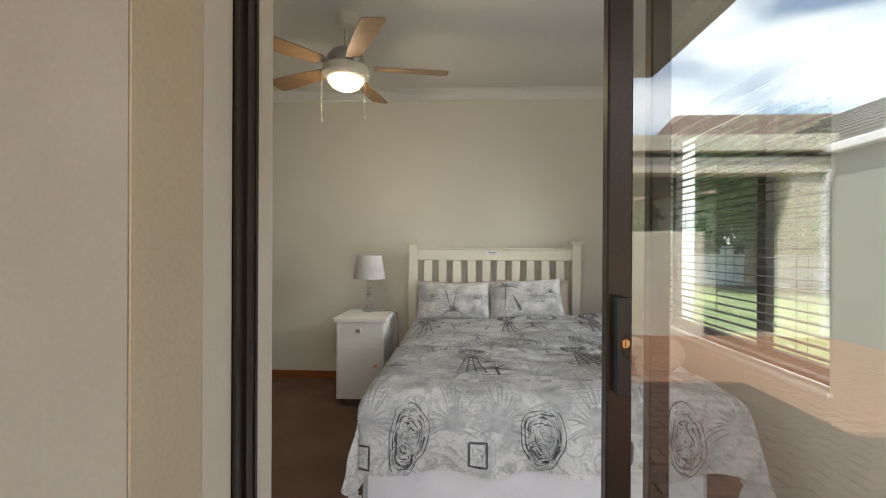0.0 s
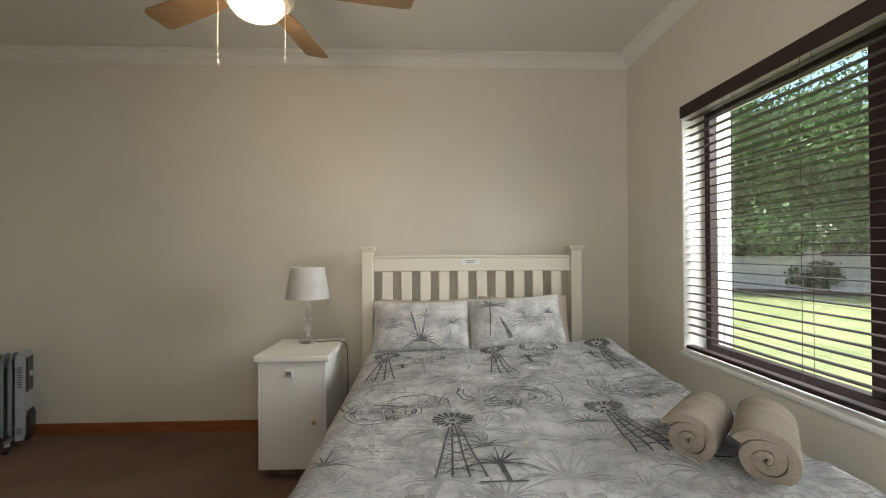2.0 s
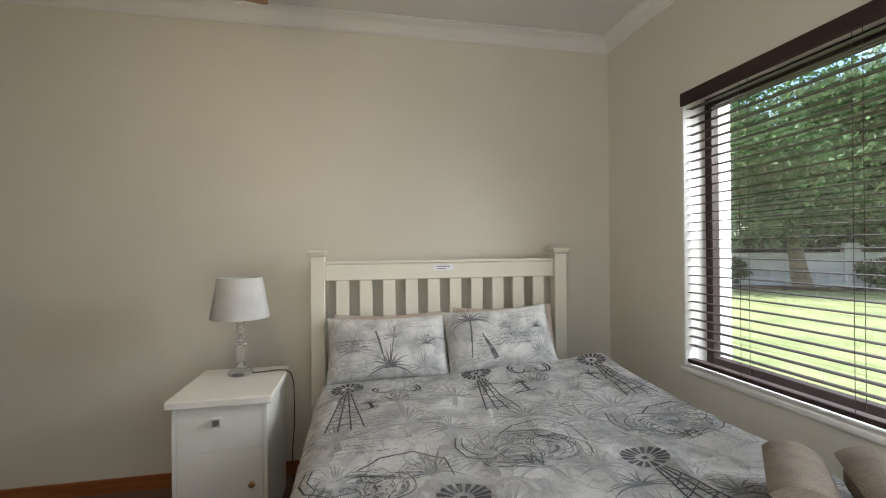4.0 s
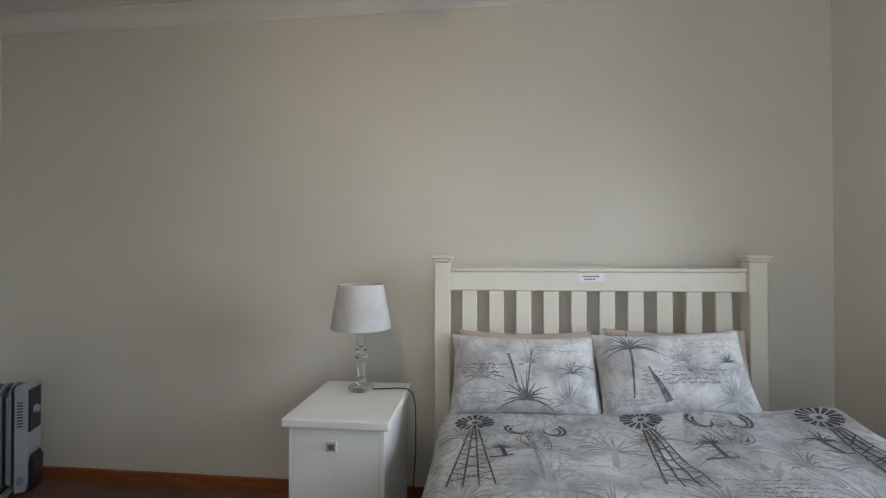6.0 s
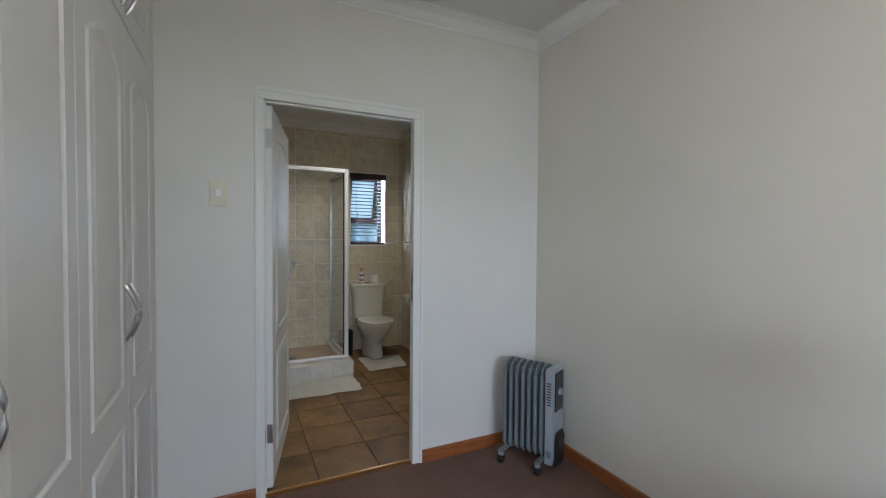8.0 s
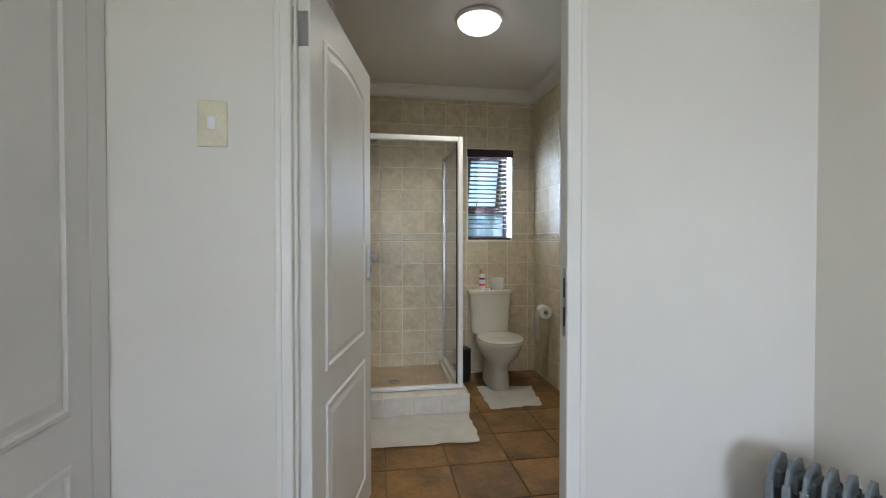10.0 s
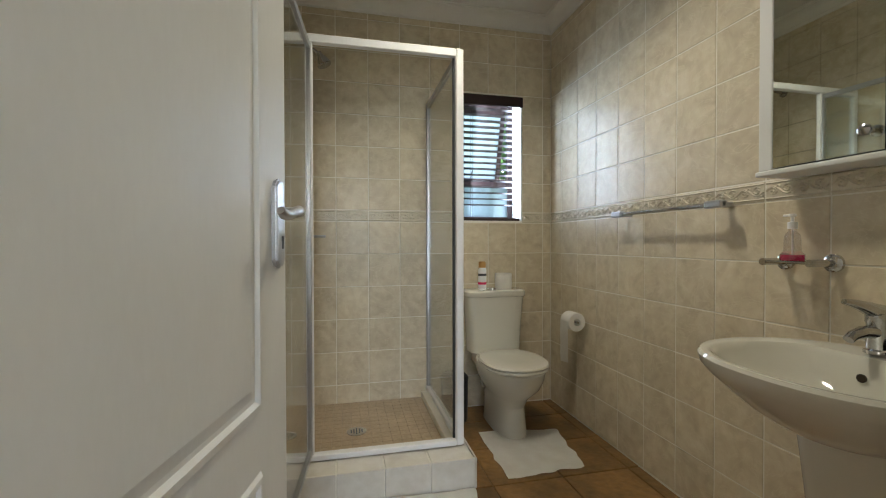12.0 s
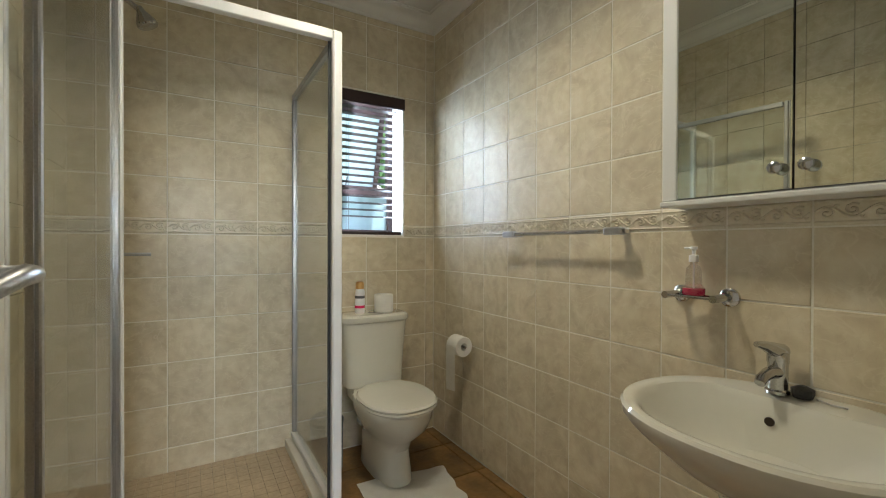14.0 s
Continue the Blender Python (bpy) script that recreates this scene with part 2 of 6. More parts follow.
M["slate"] = material("brown_slate_tile", (0.27, 0.15, 0.05), (0.12, 0.07, 0.026), 0.45, 5, 34, 0.5, spread=(0.35, 0.7), vary=0.16, fine_mix=0.4, depth=0.006)
M["dark_grout"] = material("brown_grout", (0.20, 0.14, 0.085), None, 0.95, 12, 180, 0.4)
M["tray"] = material("beige_mosaic", (0.50, 0.40, 0.28), (0.43, 0.34, 0.235), 0.4, 6, 60, 0.1, vary=0.06)
M["porcelain"] = material("white_porcelain", (0.68, 0.66, 0.58), (0.66, 0.64, 0.56), 0.07, 3, 60, 0.0, coat=0.5, fine_mix=0.02)
M["white_metal"] = material("white_powder_coat", (0.86, 0.86, 0.87), None, 0.35, 5, 160, 0.03, fine_mix=0.05)
M["rubber"] = material("dark_seal", (0.03, 0.03, 0.032), None, 0.6, 20, 200, 0.05)
M["mat"] = material("white_towelling_mat", (0.90, 0.89, 0.85), (0.84, 0.82, 0.77), 0.97, 12, 260, 0.35, fine_mix=0.2, depth=0.004)
M["paper"] = material("toilet_paper", (0.84, 0.82, 0.77), None, 0.95, 10, 200, 0.2)
M["cream_plastic"] = material("cream_plastic", (0.74, 0.69, 0.53), None, 0.4, 8, 160, 0.03)
M["pink"] = material("pink_soap", (0.80, 0.05, 0.17), (0.72, 0.03, 0.13), 0.2, 10, 90, 0.0)
M["clear_plastic"] = glass("clear_plastic", (0.88, 0.86, 0.86), 0.05)
M["clear_glass"] = glass("clear_lamp_glass", (0.93, 0.94, 0.95), 0.02)
M["pane"] = glass("window_glass")
M["frosted"] = material("obscured_glass", (0.36, 0.42, 0.44), (0.30, 0.36, 0.38), 0.3, 30, 120, 0.3)
fn, fl = M["frosted"].node_tree.nodes, M["frosted"].node_tree.links
f_tr, f_mix = fn.new("ShaderNodeBsdfTranslucent"), fn.new("ShaderNodeMixShader")
f_tr.inputs["Color"].default_value, f_mix.inputs[0].default_value = (0.34, 0.39, 0.41, 1), 0.85
fl.new(fn["Principled BSDF"].outputs[0], f_mix.inputs[1])
fl.new(f_tr.outputs[0], f_mix.inputs[2])
fl.new(f_mix.outputs[0], fn["Material Output"].inputs["Surface"])
M["crystal"] = bpy.data.materials.new("crystal")
M["crystal"].use_nodes = True
cp = M["crystal"].node_tree.nodes["Principled BSDF"]
cp.inputs["Transmission Weight"].default_value, cp.inputs["Roughness"].default_value, cp.inputs["IOR"].default_value = 0.95, 0.03, 1.28
cp.inputs["Base Color"].default_value = (0.99, 0.99, 1.0, 1)
M["mirror"] = material("mirror", (0.74, 0.77, 0.69), (0.73, 0.76, 0.68), 0.012, 2, 20, 0.0, metal=1.0, fine_mix=0.0)
M["lawn"] = material("lawn", (0.29, 0.32, 0.15), (0.20, 0.245, 0.10), 0.95, 1.2, 60, 0.9, fine_mix=0.6, depth=0.03)
M["soil"] = material("mulch", (0.09, 0.06, 0.04), (0.05, 0.035, 0.025), 0.95, 3, 40, 0.9, fine_mix=0.6, depth=0.03)
M["brick"] = material("terracotta_paver", (0.29, 0.15, 0.09), (0.21, 0.11, 0.065), 0.9, 6, 90, 0.4, fine_mix=0.35)
M["sand"] = material("jointing_sand", (0.32, 0.25, 0.18), None, 0.95, 8, 120, 0.4)
M["garden_wall"] = material("white_garden_wall", (0.62, 0.64, 0.68), (0.52, 0.54, 0.58), 0.85, 1.5, 40, 0.3, fine_mix=0.15)
M["house_wall"] = material("grey_house_plaster", (0.25, 0.26, 0.24), (0.21, 0.22, 0.205), 0.85, 2, 60, 0.3)
M["roof"] = material("dark_roof_tile", (0.10, 0.085, 0.08), (0.07, 0.06, 0.055), 0.8, 4, 60, 0.3)
M["far_roof"] = material("weathered_roof_tile", (0.22, 0.15, 0.12), (0.16, 0.11, 0.09), 0.85, 3, 30, 0.5)
M["red_roof"] = material("red_roof_tile", (0.40, 0.10, 0.06), (0.30, 0.075, 0.05), 0.8, 4, 60, 0.3)
M["bark"] = material("grey_bark", (0.23, 0.175, 0.13), (0.13, 0.10, 0.075), 0.95, 6, 30, 1.0, stretch=(1, 1, 0.3), fine_mix=0.5, depth=0.03)


def leaf_material(name, a, b):
    m = material(name, a, b, 0.55, 0.8, 20, 0.0, fine_mix=0.2)
    n, l = m.node_tree.nodes, m.node_tree.links
    geo, hsv, rng = n.new("ShaderNodeNewGeometry"), n.new("ShaderNodeHueSaturation"), n.new("ShaderNodeMapRange")
    p = n["Principled BSDF"]
    src = p.inputs["Base Color"].links[0].from_socket
    rng.inputs["To Min"].default_value, rng.inputs["To Max"].default_value = 0.55, 1.5
    l.new(geo.outputs["Random Per Island"], rng.inputs["Value"])
    l.new(rng.outputs["Result"], hsv.inputs["Value"])
    l.new(src, hsv.inputs["Color"])
    l.new(hsv.outputs["Color"], p.inputs["Base Color"])
    tr, mix = n.new("ShaderNodeBsdfTranslucent"), n.new("ShaderNodeMixShader")
    l.new(hsv.outputs["Color"], tr.inputs["Color"])
    mix.inputs[0].default_value = 0.35
    l.new(p.outputs[0], mix.inputs[1])
    l.new(tr.outputs[0], mix.inputs[2])
    l.new(mix.outputs[0], n["Material Output"].inputs["Surface"])
    return m


M["leaf"] = leaf_material("broad_leaf", (0.085, 0.15, 0.05), (0.05, 0.10, 0.036))
M["leaf_dark"] = leaf_material("dark_leaf", (0.04, 0.085, 0.03), (0.025, 0.055, 0.022))


# ---------------------------------------------------------------- mesh helpers
def thing(name, loc=(0, 0, 0), label="", category="", group="", rz=0.0, kind=""):
    e = new(name)
    e.matrix_world = pose(*loc, 0, 0, rz)
    e.empty_display_size = 0.1
    return tagged(e, label, category, group, kind)


def part(name, bm, mat, parent=None, label="", smooth=False):
    me = bpy.data.meshes.new(name)
    bm.normal_update()
    bm.to_mesh(me)
    bm.free()
    me.materials.append(M[mat])
    if smooth:
        for f in me.polygons:
            f.use_smooth = True
        me.set_sharp_from_angle(angle=radians(38))
    ob = new(name, me)
    if parent:
        ob.parent = parent
    if label:
        ob["label"] = label
    return ob


def solo(name, bm, mat, label, category, kind="", smooth=False, group=""):
    return tagged(part(name, bm, mat, None, "", smooth), label, category, group, kind)


def box(bm, x0, x1, y0, y1, z0, z1, r=0.0, seg=1):
    v = [bm.verts.new((x, y, z)) for x in (x0, x1) for y in (y0, y1) for z in (z0, z1)]
    fs = [bm.faces.new([v[i] for i in q]) for q in ((0, 1, 3, 2), (4, 6, 7, 5), (0, 4, 5, 1), (2, 3, 7, 6), (0, 2, 6, 4), (1, 5, 7, 3))]
    if r:
        es = list({e for f in fs for e in f.edges})
        bmesh.ops.bevel(bm, geom=es, offset=r, segments=seg, profile=0.5, affect="EDGES")
    return bm


def boxes(*rows, r=0.0, seg=1):
    bm = bmesh.new()
    for row in rows:
        box(bm, *row, r=r, seg=seg)
    return bm


def lathe(profile, n=24, at=(0, 0, 0), sx=1.0, sy=1.0, axis="z", bm=None):
    """A body of revolution about its axis from (radius, height) pairs."""
    bm = bm or bmesh.new()
    rings = []
    for r, h in profile:
        ring = []
        for i in range(n):
            a = 2 * math.pi * i / n
            p = (r * sx * math.cos(a), r * sy * math.sin(a), h)
            if axis == "x":
                p = (p[2], p[0], p[1])
            elif axis == "y":
                p = (p[1], p[2], p[0])
            ring.append(bm.verts.new((at[0] + p[0], at[1] + p[1], at[2] + p[2])))
        rings.append(ring)
    for a, b in zip(rings, rings[1:]):
        for i in range(n):
            bm.faces.new((a[i], a[(i + 1) % n], b[(i + 1) % n], b[i]))
    bm.faces.new(rings[0][::-1])
    bm.faces.new(rings[-1])
    return bm


def tube(points, r, n=8, bm=None, taper=None):
    """A round bar along a line of points."""
    bm = bm or bmesh.new()
    pts = [Vector(p) for p in points]
    up = Vector((0, 0, 1)) if abs((pts[1] - pts[0]).normalized().z) < 0.9 else Vector((1, 0, 0))
    rings = []
    for i, p in enumerate(pts):
        d = (pts[min(i + 1, len(pts) - 1)] - pts[max(i - 1, 0)]).normalized()
        side = d.cross(up).normalized()
        top = side.cross(d)
        rad = r if taper is None else taper[i]
        rings.append([bm.verts.new(p + (side * math.cos(2 * math.pi * k / n) + top * math.sin(2 * math.pi * k / n)) * rad) for k in range(n)])
    for a, b in zip(rings, rings[1:]):
        for k in range(n):
            bm.faces.new((a[k], b[k], b[(k + 1) % n], a[(k + 1) % n]))
    bm.faces.new(rings[0])
    bm.faces.new(rings[-1][::-1])
    return bm


def loft(rings, cap=True):
    bm = bmesh.new()
    vs = [[bm.verts.new(p) for p in ring] for ring in rings]
    n = len(vs[0])
    for a, b in zip(vs, vs[1:]):
        for i in range(n):
            bm.faces.new((a[i], a[(i + 1) % n], b[(i + 1) % n], b[i]))
    if cap:
        bm.faces.new(vs[0][::-1])
        bm.faces.new(vs[-1])
    return bm


def oval(cx, cy, z, a, b, n=28, power=2.0):
    out = []
    for i in range(n):
        t = 2 * math.pi * i / n
        c, s = math.cos(t), math.sin(t)
        out.append((cx + a * math.copysign(abs(c) ** (2 / power), c), cy + b * math.copysign(abs(s) ** (2 / power), s), z))
    return out


def prism(outline, y0, y1):
    """An outline in x and z, given as pairs, with thickness along y."""
    bm = bmesh.new()
    a = [bm.verts.new((x, y0, z)) for x, z in outline]
    b = [bm.verts.new((x, y1, z)) for x, z in outline]
    n = len(a)
    bm.faces.new(a)
    bm.faces.new(b[::-1])
    for i in range(n):
        bm.faces.new((a[i], b[i], b[(i + 1) % n], a[(i + 1) % n]))
    bmesh.ops.recalc_face_normals(bm, faces=bm.faces)
    return bm


# ---------------------------------------------------------------- plan
WX, EX, NY, SY = -3.337, 1.197, 5.412, 2.39      # bedroom faces
BX0, BX1, BY0, BY1 = -5.985, -3.383, 3.60, 5.42    # bathroom faces (tile faces)
CEIL, FLOOR = 2.665, -0.018


def structure(name, bm, mat, label, smooth=False):
    return solo(name, bm, mat, label, "structure", "structure", smooth)


structure("floor", boxes((WX - 0.02, EX + 0.05, SY - 0.14, NY + 0.05, -0.12, FLOOR)), "carpet", "brown cut-pile carpet of the bedroom")
structure("bathroom_subfloor", boxes((BX0 - 0.1, WX - 0.02, BY0 - 0.1, BY1 + 0.1, -0.12, -0.012)), "dark_grout", "brown grout bed under bathroom floor tiles")
structure("wall_north", boxes((-3.45, EX + 0.29, NY, NY + 0.25, -0.1, 2.9)), "wall", "plain cream painted bedroom wall")
structure("wall_west", boxes((BX1 + 0.005, WX, SY, 3.665, -0.1, 2.9), (BX1 + 0.005, WX, 4.556, NY, -0.1, 2.9), (BX1 + 0.005, WX, 3.665, 4.556, 2.066, 2.9)),
          "west_wall", "off-white painted wall with bathroom doorway")
WY0, WY1, WZ0, WZ1 = 3.20, 4.745, 0.66, 2.045
structure("wall_east", boxes((EX, EX + 0.29, 2.0, WY0, -0.1, 2.9), (EX, EX + 0.29, WY1, NY, -0.1, 2.9), (EX, EX + 0.29, WY0, WY1, -0.1, WZ0 - 0.03), (EX, EX + 0.29, WY0, WY1, WZ1, 2.9)),
          "wall", "cream painted wall with wide window opening")
DX0, DX1, DZ = -0.65, 1.13, 2.12
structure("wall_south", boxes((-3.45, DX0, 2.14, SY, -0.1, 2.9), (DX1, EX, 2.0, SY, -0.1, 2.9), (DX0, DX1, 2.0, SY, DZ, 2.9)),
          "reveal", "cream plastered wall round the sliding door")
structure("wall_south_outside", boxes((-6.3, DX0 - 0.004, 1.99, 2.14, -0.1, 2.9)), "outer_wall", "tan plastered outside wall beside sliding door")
# thin plate over the wall end; its lighter colour stands in for light
structure("door_reveal", boxes((DX0 - 0.0035, DX0 - 0.0004, 1.992, 2.138, -0.1, 2.9)), "tan", "side of the door opening, wall plaster coloured lighter for its light")
structure("wall_nib", boxes((-1.05, -0.929, SY, 2.985, FLOOR, CEIL), r=0.004), "white_panel", "white painted partition beside the wardrobe")
structure("ceiling", boxes((-3.45, EX + 0.02, SY - 0.02, NY + 0.02, CEIL, CEIL + 0.12)), "ceiling", "white painted bedroom ceiling")
structure("ceiling_bathroom", boxes((BX0 - 0.1, BX1 + 0.05, BY0 - 0.1, BY1 + 0.1, BCEIL, BCEIL + 0.12)), "ceiling", "off-white painted bathroom ceiling")
structure("roof_slab", boxes((-6.4, 1.7, 1.2, 5.9, 2.9, 3.0)), "ceiling", "plain roof over the house")
structure("bathroom_wall_north", boxes((BX0 - 0.25, BX1 + 0.005, BY1 + 0.0022, BY1 + 0.24, -0.1, 2.9)), "grout", "grouted backing of tiled bathroom wall")
VY0, VY1, VZ0, VZ1 = 4.772, 5.205, 1.238, 2.09
structure("bathroom_wall_west", boxes((BX0 - 0.25, BX0 - 0.0022, BY0, VY0, -0.1, 2.9), (BX0 - 0.25, BX0 - 0.0022, VY1, BY1, -0.1, 2.9),
          (BX0 - 0.25, BX0 - 0.0022, VY0, VY1, -0.1, VZ0), (BX0 - 0.25, BX0 - 0.0022, VY0, VY1, VZ1, 2.9)), "grout", "grouted backing of tiled wall with window")
structure("bathroom_wall_south", boxes((BX0 - 0.25, BX1 + 0.005, BY0 - 0.2, BY0 - 0.008, -0.1, 2.9)), "grout", "grouted backing of tiled bathroom wall")


def cornice(name, x0, x1, y0, y1, z, s, mat, label):
    """A coved moulding round a room, mitred at its corners."""
    prof = [(0.0, -s), (0.006, -s), (0.008, -s * 0.82), (0.018, -s * 0.74), (s * 0.34, -s * 0.48), (s * 0.62, -s * 0.26), (s * 0.86, -s * 0.16),
            (s * 0.9, -s * 0.07), (s, -s * 0.06), (s, 0.0)]
    bm = bmesh.new()
    rings = [[bm.verts.new((x0 + d if cx == 0 else x1 - d, y0 + d if cy == 0 else y1 - d, z + h)) for d, h in prof]
             for cx, cy in ((0, 0), (1, 0), (1, 1), (0, 1))]
    for i in range(4):
        a, b = rings[i], rings[(i + 1) % 4]
        for k in range(len(prof) - 1):
            bm.faces.new((a[k], a[k + 1], b[k + 1], b[k]))
    return structure(name, bm, mat, label, True)


cornice("trim_cornice", WX, EX, SY, NY, CEIL - 0.001, 0.085, "cornice", "white coved plaster cornice under the ceiling")
cornice("trim_cornice_bathroom", BX0, BX1, BY0, BY1, BCEIL - 0.001, 0.09, "cornice", "white coved plaster cornice of the bathroom")


def skirting(name, x0, x1, y0, y1):
    bm = bmesh.new()
    box(bm, x0, x1, y0, y1, FLOOR - 0.008, 0.056, r=0.005, seg=2)
    return structure(name, bm, "skirting", "orange-brown stained pine skirting board")


skirting("baseboard_north", WX, EX, NY - 0.018, NY)
skirting("baseboard_west", WX, WX + 0.018, 4.57, NY - 0.018)
skirting("baseboard_west_2", WX, WX + 0.018, 3.26, 3.653)
skirting("baseboard_east", EX - 0.018, EX, SY, NY - 0.018)

# ---------------------------------------------------------------- bedroom window and blind
win = thing("window_1", (1.33, WY0, WZ0), "dark brown aluminium window with clear panes", "window", kind="structure")
H, L = WZ1 - WZ0, WY1 - WY0


def bar(y0, y1, z0, z1, d=0.05):
    return boxes((0, d, y0, y1, z0, z1), r=0.004)


part("window_frame", bar(0, 0.045, 0, H), "blind", win)
part("window_frame", bar(L - 0.045, L, 0, H), "blind", win)
part("window_frame", bar(0.045, L - 0.045, 0, 0.045), "blind", win)
part("window_frame", bar(0.045, L - 0.045, H - 0.045, H), "blind", win)
part("mullion", bar(0.56, 0.625, 0.045, H - 0.045), "blind", win)
part("transom", bar(0.045, 0.56, H - 0.42, H - 0.37), "blind", win)
for y0, y1, z0, z1 in ((0.045, 0.56, 0.045, H - 0.42), (0.045, 0.56, H - 0.37, H - 0.045), (0.625, L - 0.045, 0.045, H - 0.045)):
    pn = part("pane", boxes((0.022, 0.026, y0, y1, z0, z1)), "pane", win)
    pn.visible_shadow = False
bm = boxes((EX - 0.022, 1.33, WY0 - 0.015, WY1 + 0.012, WZ0 - 0.03, WZ0 + 0.0), r=0.012, seg=3)
structure("window_sill", bm, "cornice", "white painted inner window sill", True)
structure("window_sill_outside", boxes((1.38, 1.53, WY0, WY1, WZ0 - 0.06, WZ0 - 0.004), r=0.006), "garden_wall", "white plastered outer window sill")
structure("window_reveal", boxes((EX + 0.003, 1.485, WY1 - 0.006, WY1 - 0.0005, WZ0, WZ1), (EX + 0.003, 1.485, WY0 + 0.0005, WY0 + 0.006, WZ0, WZ1)), "cornice", "white plastered sides of the window opening")


def venetian(name, loc, along, length, drop, pitch, width, label, rail_out=0.0, flip=1, tilt=4.0, cords=(0.25, 0.75)):
    """A wooden venetian blind. It hangs from loc, runs along 'x' or 'y'."""
    b = thing(name, loc, label, "blind")

    def put(nm, u0, u1, w0, w1, z0, z1, mat, r=0.0):
        bm = bmesh.new()
        if along == "y":
            box(bm, w0, w1, u0, u1, z0, z1, r=r)
        else:
            box(bm, u0, u1, w0, w1, z0, z1, r=r)
        return part(nm, bm, mat, b)
    put("valance", -0.012, length + 0.012, -0.012 * flip, 0.004 * flip, -0.066, 0.002, "blind", 0.003)
    put("head_rail", 0.004, length - 0.004, 0.008 * flip, 0.05 * flip, -0.03, -0.002, "blind")
    n = int((drop - 0.12) / pitch)
    t = math.tan(radians(tilt)) * width / 2
    bm = bmesh.new()
    pts = [(-width / 2, -t), (-width / 4, -t / 2 + 0.0012), (0, 0.0018), (width / 4, t / 2 + 0.0012), (width / 2, t)]
    top, low = [], []
    for w, z in pts:
        for e, lst in ((0.0022, top), (0.0, low)):
            q = [(w + 0.03 * flip, u, z + e) if along == "y" else (u, w + 0.03 * flip, z + e) for u in (0.006, length - 0.006)]
            lst.append([bm.verts.new(p) for p in q])
    for k in range(4):
        bm.faces.new((top[k][0], top[k][1], top[k + 1][1], top[k + 1][0]))
        bm.faces.new((low[k][0], low[k + 1][0], low[k + 1][1], low[k][1]))
    bm.faces.new((top[0][0], low[0][0], low[0][1], top[0][1]))
    bm.faces.new((top[4][0], top[4][1], low[4][1], low[4][0]))
    bmesh.ops.recalc_face_normals(bm, faces=bm.faces)
    first = part("slat", bm, "blind", b)
    first.location.z = -0.085
    for i in range(1, n):
        s = new("slat", first.data)
        s.parent, s.location.z = b, -0.085 - i * pitch
    put("bottom_rail", 0.004, length - 0.004, 0.006 * flip, 0.054 * flip, -drop, -drop + 0.02, "blind", 0.003)
    for c in cords:
        for w in (0.006, 0.054):
            p = (w * flip, c * length) if along == "y" else (c * length, w * flip)
            part("ladder_cord", tube([(p[0], p[1], -0.04), (p[0], p[1], -drop + 0.02)], 0.0012, 5), "cord", b)
    return b


big_blind = venetian("window_blind", (EX + 0.006, WY0 + 0.004, WZ1 - 0.004 + 0.03), "y", L - 0.008, H + 0.01, 0.0452, 0.036,
                     "dark mahogany wooden venetian blind with open slats", cords=(0.12, 0.5, 0.79), tilt=1.5)

# ---------------------------------------------------------------- sliding door
door = thing("door_1", (DX0, 2.226, 0.0), "bronze aluminium sliding glass door standing open", "sliding door", kind="structure")
W = DX1 - DX0
part("jamb", boxes((0.0, 0.003, 0.0, 0.088, 0, DZ), (0.0, 0.009, 0.0, 0.012, 0, DZ), (0.0, 0.009, 0.038, 0.05, 0, DZ), (0.0, 0.006, 0.078, 0.088, 0, DZ)), "bronze", door)
part("jamb", boxes((W - 0.03, W, 0.0, 0.175, 0, DZ)), "bronze", door)
part("head", boxes((0.03, W - 0.03, 0.0, 0.175, DZ - 0.05, DZ)), "bronze", door)
part("track", boxes((0.0, W, -0.01, 0.17, -0.02, 0.012), (0.0, W, 0.118, 0.124, 0.012, 0.026), (0.0, W, 0.152, 0.158, 0.012, 0.026)), "bronze", door)
kp = part("strike_plate", boxes((0.003, 0.005, 0.056, 0.070, 0.93, 1.05)), "bronze", door)
part("strike_slot", boxes((0.0051, 0.006, 0.060, 0.066, 0.945, 0.98), (0.0051, 0.006, 0.060, 0.066, 1.00, 1.035)), "black", kp)


def leaf_of(x0, x1, y0, name, sw=0.050):
    lf = part(name, boxes((x0, x0 + sw, y0, y0 + 0.034, 0.027, DZ - 0.05), (x1 - 0.05, x1, y0, y0 + 0.034, 0.027, DZ - 0.05),
                          (x0 + sw, x1 - 0.05, y0, y0 + 0.034, 0.027, 0.10), (x0 + sw, x1 - 0.05, y0, y0 + 0.034, DZ - 0.11, DZ - 0.05), r=0.004), "bronze", door)
    g = part("pane", boxes((x0 + sw, x1 - 0.05, y0 + 0.014, y0 + 0.019, 0.10, DZ - 0.11)), "pane", lf)
    g.visible_shadow = False
    return lf


slide = leaf_of(0.707, 1.60, 0.104, "sliding_leaf")
fixed = leaf_of(0.806, W - 0.03, 0.140, "fixed_leaf", 0.042)
pull = prism([(0.0, 0.0), (0.024, 0.0), (0.028, 0.008), (0.028, 0.066), (0.012, 0.080), (0.012, 0.112), (0.028, 0.126), (0.028, 0.182), (0.024, 0.19), (0.0, 0.19)], 0.074, 0.104)
bmesh.ops.bevel(pull, geom=list(pull.edges), offset=0.002, segments=1, affect="EDGES")
for v in pull.verts:
    v.co.x += 0.716
    v.co.z += 0.93
pl = part("pull_handle", pull, "black", slide, "black plastic pull handle")
part("lock_cylinder", lathe([(0.0095, 0.0), (0.0095, -0.004), (0.008, -0.006)], 16, (0.7415, 0.1038, 1.026), axis="y"), "brass", slide, "brass key cylinder")
